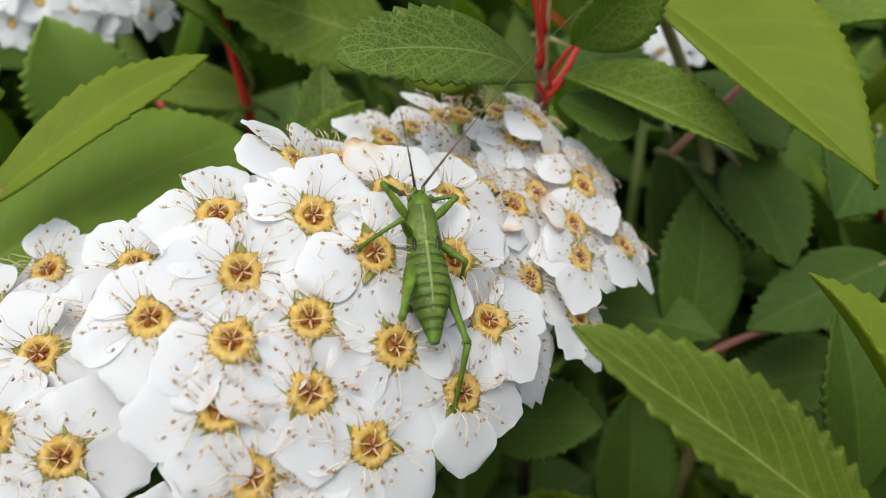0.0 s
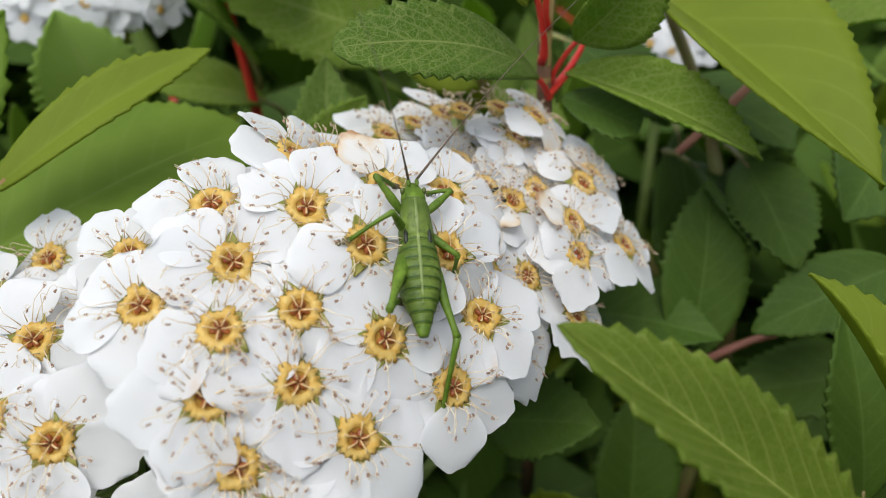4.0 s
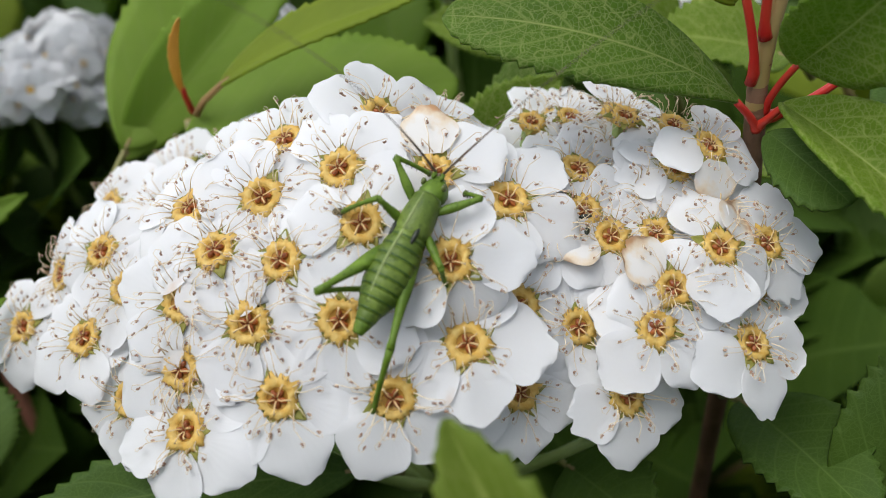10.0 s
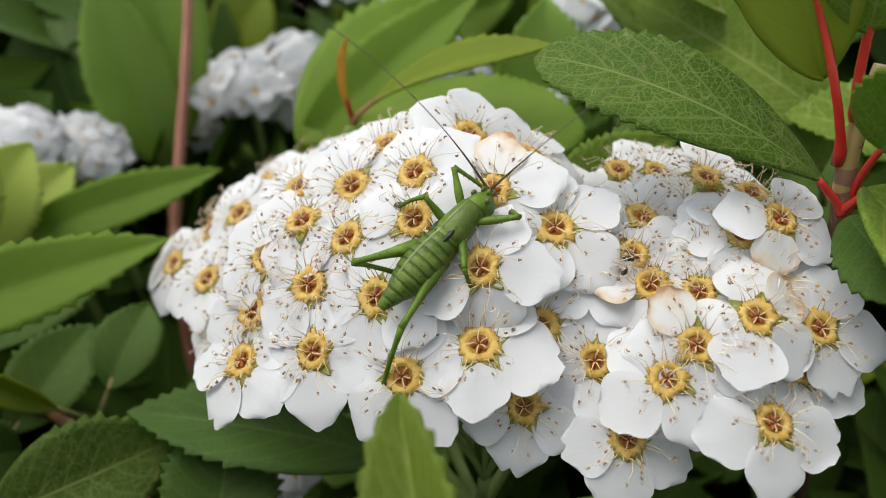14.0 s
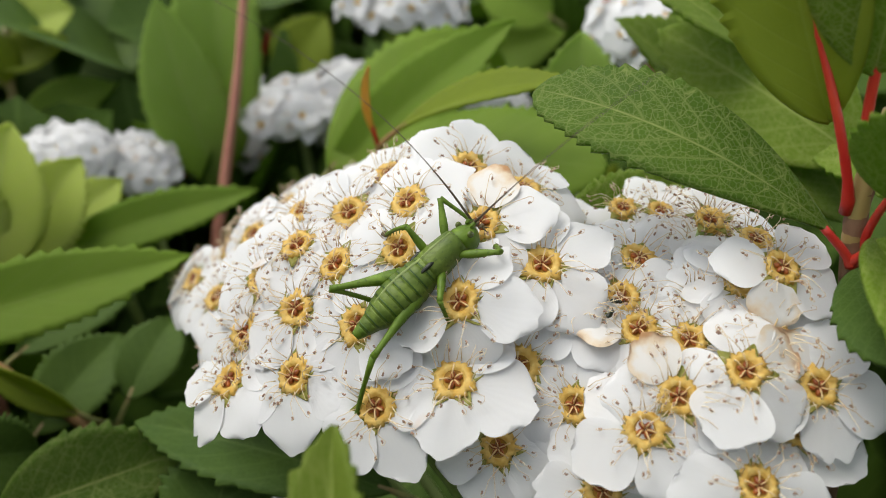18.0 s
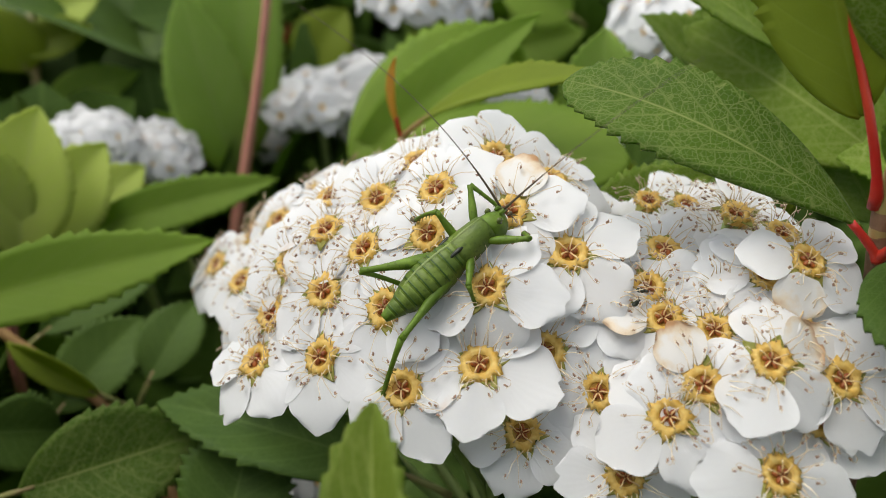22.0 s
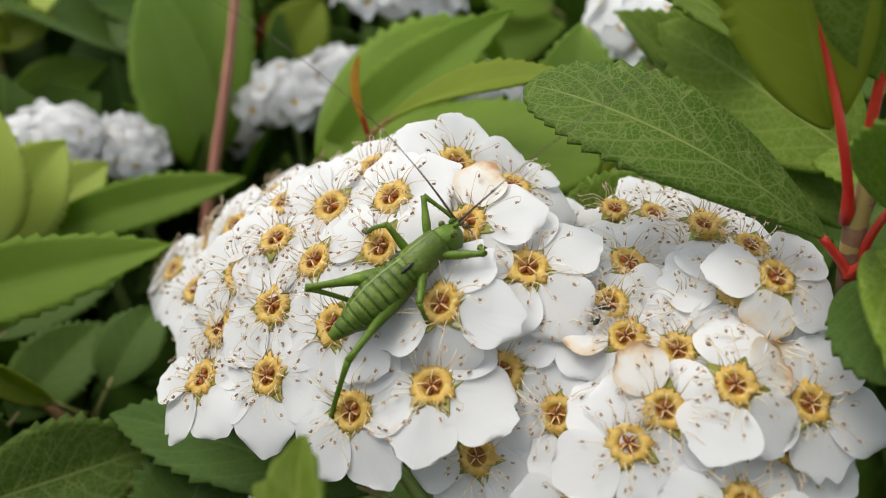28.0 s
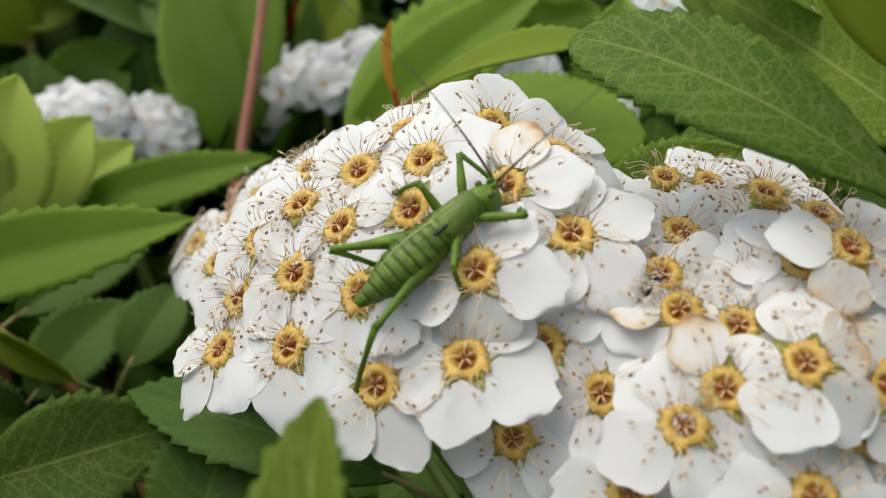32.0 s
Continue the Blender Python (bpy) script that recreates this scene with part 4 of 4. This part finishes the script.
blade(rear, (-0.32, 7.20, -2.00), (-1.97, 6.39, -1.24), 1.15, 0, LEAF, fold=16, up=(0.6, -0.6, 0.5))
blade(rear, (-4.36, 3.84, -3.19), (-3.44, 5.64, -1.37), 0.8, 0, LEAF_FRESH, fold=14, up=(0.7, -0.5, 0.5))

left = thing("leafy_shoot", ORIGIN, "upright shoot with a pinkish stem and broad green leaves", "shrub shoot", "leafy shoots")
stem(left, [(-7.55, 3.74, -0.44), (-7.35, 3.36, -2.44), (-6.90, 2.86, -4.18), (-6.62, 2.51, -5.40), (-5.8, 2.4, -10.0)], 0.05, 0.11, PINK_STEM)
blade(left, (-7.77, 2.90, -4.56), (-8.08, 2.39, -1.68), 1.25, 0, LEAF_SOFT, fold=16, up=(0.8, -0.3, 0.5), stalk_mat=PINK_STEM, tooth=0.035)
blade(left, (-8.15, 3.11, -4.38), (-8.61, 3.46, -0.26), 1.4, 0, LEAF_SOFT, fold=16, up=(0.8, -0.3, 0.5), stalk_mat=PINK_STEM, tooth=0.035)

spread = thing("leafy_shoot", ORIGIN, "dark green shoot with toothed leaves beside the flower cluster", "shrub shoot", "leafy shoots")
stem(spread, [(-3.05, -0.62, -3.72), (-2.52, -0.77, -4.22), (-3.0, -0.6, -9.5)], 0.05, 0.09, GREEN_STEM)
# Lower leaves take darker greens that hold the shade down there.
for b, t, w, m in (((-3.23, -0.50, -3.70), (-3.08, 2.10, -3.25), 0.72, LEAF_FRESH), ((-5.39, 0.63, -4.11), (-5.04, 3.04, -3.51), 0.62, LEAF_FRESH), ((-3.97, 0.35, -4.50), (-4.79, 1.68, -4.17), 0.7, LEAF_DARK_AND_SHADED), ((-1.75, 0.36, -4.56), (-1.90, 1.75, -4.52), 0.95, LEAF_DEEP), ((-2.43, -0.02, -4.41), (-2.62, 0.57, -4.72), 0.7, LEAF_DARK_AND_SHADED), ((-0.90, 1.78, -4.94), (-1.74, 2.24, -4.40), 0.95, LEAF_DARK_AND_SHADED), ((-3.18, 0.46, -4.96), (-3.81, 1.33, -4.43), 0.8, LEAF_DARK_AND_SHADED), ((-3.19, 1.33, -4.80), (-3.79, 1.90, -4.33), 0.7, LEAF_DARK_AND_SHADED),):
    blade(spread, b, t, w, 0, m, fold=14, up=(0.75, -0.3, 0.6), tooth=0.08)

lime = thing("leafy_shoot", ORIGIN, "young shoot with broad pale lime leaves", "shrub shoot", "leafy shoots")
stem(lime, [(-5.29, 0.10, -4.11), (-4.72, -0.18, -5.02), (-5.4, -0.4, -9.0)], 0.05, 0.08, PINK_STEM)
for b, t, w in (((-5.17, 0.11, -4.13), (-5.54, 0.59, -2.56), 1.25), ((-5.36, 0.18, -4.24), (-5.66, 1.18, -3.08), 1.1), ((-5.29, 0.05, -4.10), (-5.53, -0.33, -2.68), 1.2), ((-5.58, 0.27, -4.30), (-6.05, 1.54, -3.55), 0.9)):
    blade(lime, b, t, w, 0, LEAF_PALE, fold=14, up=(0.8, -0.2, 0.5), tooth=0.05)

far = thing("leafy_shoot", ORIGIN, "sunlit shoot far behind the flowers, out of focus", "shrub shoot", "leafy shoots")
stem(far, [(-10.52, 0.12, -2.16), (-9.88, -0.14, -4.57), (-9.5, -1.0, -12.0)], 0.06, 0.1, GREEN_STEM)
for b, t, w, m in (((-10.48, 0.14, -2.42), (-10.23, 1.16, -2.07), 1.0, LEAF_PALE), ((-10.09, -0.08, -3.16), (-10.04, -0.38, -2.14), 1.3, LEAF_LIME), ((-10.03, 0.02, -3.83), (-9.91, 1.59, -3.26), 0.8, LEAF_FRESH), ((-10.05, -0.09, -2.87), (-9.95, 1.00, -2.47), 0.7, LEAF_LIME), ((-9.82, -0.04, -4.16), (-9.22, 1.94, -4.51), 0.6, LEAF_FRESH), ((-11.07, 4.68, -3.82), (-11.14, 5.61, -2.54), 1.3, LEAF_LIME), ((-9.14, 7.74, -3.27), (-7.94, 9.20, -2.50), 1.2, LEAF_FRESH), ((-7.30, 9.17, -2.67), (-6.37, 9.97, -1.81), 0.9, LEAF_LIME), ((-7.69, 8.77, -2.14), (-8.39, 7.65, -1.63), 1.3, LEAF_FRESH)):
    blade(far, b, t, w, 0, m, fold=14, up=(0.8, -0.3, 0.5))
stem(far, [(-5.69, 8.30, -1.47), (-5.25, 8.72, -2.06), (-4.86, 8.99, -2.65)], 0.10, 0.06, PINK_STEM, "twig")
twig = thing("leafy_shoot", ORIGIN, "brownish twig in the shade under the flowers", "shrub shoot", "leafy shoots")
stem(twig, [(-3.69, -0.09, -3.98), (-3.40, 0.41, -4.46), (-3.10, 0.90, -4.85), (-2.43, 1.42, -5.69), (-2.1, 2.0, -9.0)], 0.05, 0.09, TAN_STEM)
blade(twig, (-3.05, 0.89, -4.74), (-3.32, 0.20, -4.14), 0.35, 0, LEAF_LIME, fold=40, up=(0.75, -0.3, 0.6))


# ---- the rest of the shrub ----
BACK_LEAVES = [leaf_mesh("leaf", 2.3, 0.95, m, f, c, 1.0, 14, 43, 7, 300 + k, 0.025) for k, (m, f, c) in enumerate(
    ((LEAF_DARK_AND_SHADED, 12, 0.5), (LEAF_BACK, 25, 0.8), (LEAF_FRESH, 16, 0.4), (LEAF_SOFT, 10, 0.7), (LEAF_DEEP, 20, 0.3), (LEAF_LIME, 18, 0.6)))]


def back_shoot(at, way, count, long, seed):
    rng = random.Random(seed)
    y = Vector(way).normalized()
    m = axes(at, y, (0.2, -0.4, 0.9))
    sh = thing("leafy_shoot", m, "leafy green shoot deep in the shrub", "shrub shoot", "shrub shoots")
    pts = curve((0, -long * 0.2, 0), (0, long, 0), (0, 0, 0.25), 8)
    V, F = tube(pts, [0.09 - 0.006 * i for i in range(8)], 7)
    part("stem", make_mesh("stem", V, F, RED_STEM if rng.random() < 0.4 else GREEN_STEM), sh)
    for i in range(count):
        f = (i + 0.5) / count
        p = pts[min(7, int(f * 8))]
        k = Matrix.Translation(p) @ pose(0, 0, 0, 0, 137.5 * i + rng.uniform(-20, 20), 0) @ pose(0, 0, 0.05, rng.uniform(25, 65), 0, 0)
        part("leaf", BACK_LEAVES[rng.randrange(6)], sh, k @ Matrix.Scale(rng.uniform(0.7, 1.25) * (1 - 0.35 * f), 4))
    return sh


ROOM = ((Vector((0, 0, 0)), Vector((0, 0.85, -0.53))), (Vector((1.4, 1.1, -0.2)), Vector((-0.44, 0.69, -0.58))), (Vector((2.7, 1.2, 0)), Vector((-0.69, 0.5, -0.52))),
        (Vector((3.1, 1.9, 0)), Vector((-0.8, 0.37, -0.48))), (Vector((3.1, 1.9, 0)), Vector((-0.9, 0.32, -0.25))))


def open_air(p, deep):
    """Whether a place lies in the open room before the flowers."""
    for eye, way in ROOM:
        v = p - eye
        along = v.dot(way)
        if v.length < 4.0 or (0 < along < deep and (v - along * way).length < along * 0.95 + 1.5):
            return True
    return False


def shrub():
    rng = random.Random(5)
    middle = Vector((-0.6, 3.9, -2.6))
    made = 0
    while made < 270:
        if made < 110:
            p = Vector((rng.uniform(-9, 9), rng.uniform(5, 17), rng.uniform(-13, 0)))
        elif made < 220:
            p = Vector((rng.uniform(-17, -4), rng.uniform(-3, 12), rng.uniform(-14, 0)))
        else:
            p = Vector((rng.uniform(-40, 16), rng.uniform(-8, 40), rng.uniform(-24, -2)))
        if open_air(p, 9.0) or (p - middle).length < 5.5 or p.z > -7.0 + 0.05 * (p - middle).length:
            continue
        back_shoot(p, (rng.uniform(-0.6, 0.6), rng.uniform(-0.7, 0.3), rng.uniform(0.4, 1.0)), rng.randrange(9, 14), rng.uniform(3.0, 5.0), made)
        made += 1


shrub()


BUSH, BUSH_SIZE = np.array((-14.0, 22.0, -49.0)), np.array((58.0, 58.0, 46.0))


def trunk(k):
    """One woody stem of the shrub, from the soil up into the leaves."""
    rng = random.Random(600 + k)
    a = 2 * math.pi * k / 9
    foot = Vector((-14 + 7 * math.cos(a), 22 + 7 * math.sin(a), -101))
    top = Vector((-14 + 34 * math.cos(a), 22 + 34 * math.sin(a), -22 + rng.uniform(-5, 5)))
    st = thing("woody_stem", Matrix.Translation(foot), "brown woody stem of the shrub rising from the soil", "shrub stem", "woody stems")
    pts = curve((0, 0, 0), top - foot, (-8 * math.cos(a), -8 * math.sin(a), 6), 12)
    part("stem", make_mesh("stem", *tube(pts, [1.1 - 0.07 * i for i in range(12)], 9), BROWN_STEM), st)
    for i in range(4, 11, 2):
        d = Vector((rng.uniform(-1, 1), rng.uniform(-1, 1), rng.uniform(0.3, 1))).normalized()
        V, F = tube(curve(pts[i], pts[i] + d * 16, (0, 0, 1.5), 6), [0.5, 0.45, 0.4, 0.34, 0.28, 0.2], 7)
        part("branch", make_mesh("branch", V, F, BROWN_STEM), st)


for k in range(9):
    trunk(k)


def leaf_mass(name, mat, label, first, last):
    """The crowded leaves further in, that nobody could count."""
    rng = np.random.default_rng(11 + first)
    middle = np.array((-0.6, 3.9, -2.6))
    shape = np.array([(0, 0, 0), (0.32, 0.25, 0.1), (0.45, 0.55, 0.12), (0.3, 0.8, 0.05), (0, 1, -0.1), (-0.3, 0.8, 0.05), (-0.45, 0.55, 0.12), (-0.32, 0.25, 0.1), (0, 0.3, 0.02), (0, 0.6, 0.0)])
    faces = [(0, 1, 8), (1, 2, 9, 8), (2, 3, 9), (3, 4, 9), (0, 8, 7), (8, 9, 6, 7), (9, 5, 6), (9, 4, 5)]
    V, F, uv = [], [], []
    n = first
    while n < last:
        if n < 15000:
            p, big = rng.uniform((-17, -5, -17), (14, 18, -2)), rng.uniform(1.6, 2.8)
            if p[2] > -2.6 + 0.03 * np.linalg.norm(p - middle):
                continue
        else:
            # the rounded outside of the whole bush
            q = rng.normal(0, 1, 3)
            q /= np.linalg.norm(q)
            lump = 1 + 0.22 * noise.noise(Vector(q * 2.2)) + 0.1 * noise.noise(Vector(q * 6.0))
            p = BUSH + BUSH_SIZE * q * lump * rng.uniform(0.62, 1.0) ** 0.6
            if p[2] > -0.08 * np.linalg.norm(p[:2]) - 3.0:
                continue
            big = rng.uniform(2.6, 4.6)
        if open_air(Vector(p), 8.2 if p[2] < -5.0 else 11.5):
            continue
        y = rng.normal((0, -0.2, 0.3), 0.6)
        y /= np.linalg.norm(y)
        z = rng.normal((0.2, -0.3, 0.8), 0.35)
        x = np.cross(y, z)
        x /= np.linalg.norm(x)
        z = np.cross(x, y)
        k = len(V)
        V += list(p + (shape * big) @ np.stack([x, y, z]))
        F += [tuple(i + k for i in f) for f in faces]
        uv += [(q[0] * 2, q[1]) for q in shape]
        n += 1
    ob = new(name, make_mesh(name, V, F, mat, uv))
    ob.matrix_basis = world_cm(ORIGIN)
    tagged(ob, label, "foliage", kind="stuff")


# Dark green throughout: the depth's shade is put into the colour.
leaf_mass("inner_foliage", LEAF_DARK_AND_SHADED, "dark green leaves in the depth of the shrub, shade in the colour", 0, 15000)
leaf_mass("outer_foliage", LEAF_BACK, "crowded green leaves on the outside of the shrub", 15000, 27000)


# ---- other flower clusters, out of reach ----
def small_flower(k):
    """A flower far off: its petals and cup in one mesh."""
    rng = random.Random(700 + k)
    V, F, slot = [], [], []
    for me, m, mat in [(DISCS[k % 4], Matrix.Scale(0.6, 4), 1)] + [(PETALS[(3 * k + i) % 16], pose(0, 0, 0, 0, 0, 72 * i + rng.uniform(-8, 8)) @ pose(0, 0.09, 0.01 * (i % 2), rng.uniform(-15, 25), rng.uniform(-8, 8), 0), 0) for i in range(5)]:
        n = len(V)
        V += [tuple(m @ (v.co / U)) for v in me.vertices]
        F += [tuple(n + i for i in p.vertices) for p in me.polygons]
        slot += [mat] * len(me.polygons)
    me = make_mesh("flower", V, F, [PETAL, DISC])
    me.polygons.foreach_set("material_index", slot)
    return me


SMALL_FLOWERS = [small_flower(k) for k in range(8)]


def far_cluster(at, size, seed):
    rng = random.Random(seed)
    cl = thing("flower_cluster", Matrix.Translation(at), "white flower cluster further off in the shrub, out of focus", "flower cluster", "distant flower clusters")
    count = 12 + int(90 * size)
    for i in range(count):
        z = 1 - (i + 0.5) / count * 0.95
        r, a = math.sqrt(1 - z * z), 2.4 * i
        n = Vector((r * math.cos(a), r * math.sin(a), z))
        at_flower = Vector((n.x * 1.5, n.y * 1.5, n.z * 0.9)) * size * rng.uniform(0.85, 1.15)
        n = (n + Vector((rng.uniform(-0.4, 0.4), rng.uniform(-0.4, 0.4), rng.uniform(-0.4, 0.4)))).normalized()
        part("flower", SMALL_FLOWERS[rng.randrange(8)], cl, axes(at_flower, n.orthogonal(), n) @ Matrix.Scale(0.62 * min(1.0, 0.5 + 1.2 * size), 4))
    V, F = tube([(0, 0, 0.7 * size), (0.1, 0.2, -1.5), (0.4, 0.8, -5.0)], [0.08, 0.07, 0.09], 8)
    part("stem", make_mesh("stem", V, F, PEDICEL), cl)


for k, (x, y, z, s) in enumerate(((-7.21, 0.96, -3.64, 0.42),
                                   (-7.32, 1.70, -3.88, 0.38),
                                   (-9.00, 2.98, -4.41, 0.4),
                                   (-8.97, 3.48, -4.36, 0.4),
                                   (-8.05, 4.25, -3.55, 0.55),
                                   (-8.11, 5.20, -3.27, 0.4),
                                   (-7.43, 5.98, -1.87, 0.6),
                                   (-5.41, 6.19, -2.90, 0.45),
                                   (-3.40, 6.60, -2.75, 0.16),
                                   (-2.39, 2.73, -5.70, 0.3),
                                   (-3.79, 7.97, -1.78, 0.62),
                                   (-1.98, 12.45, -3.15, 0.4),
                                   (2.99, 9.24, -2.40, 0.45),
                                   (-7.95, 5.35, -3.94, 0.5))):
    far_cluster((x, y, z), s, k)


# ---- what moves ----
def motions():
    """The leaf before the flowers sways on its stalk."""
    sway = ((0, -0.198, 0.100, 0.057), (2, -0.198, 0.100, 0.057), (3.5, -0.208, 0.082, 0.047), (5.5, -0.173, 0.085, 0.067), (9, -0.005, 0.063, 0.044), (13, 0.103, 0.098, -0.037), (14.5, 0.096, 0.092, -0.059), (19, 0.080, 0.076, -0.067), (24.5, 0.103, 0.112, -0.082), (30, 0.074, 0.084, -0.058), (32, 0.074, 0.084, -0.058))
    walk(near, [(t, world_cm(Matrix.Translation(Vector(NEAR) + Vector((x, y, z))))) for t, x, y, z in sway])


motions()
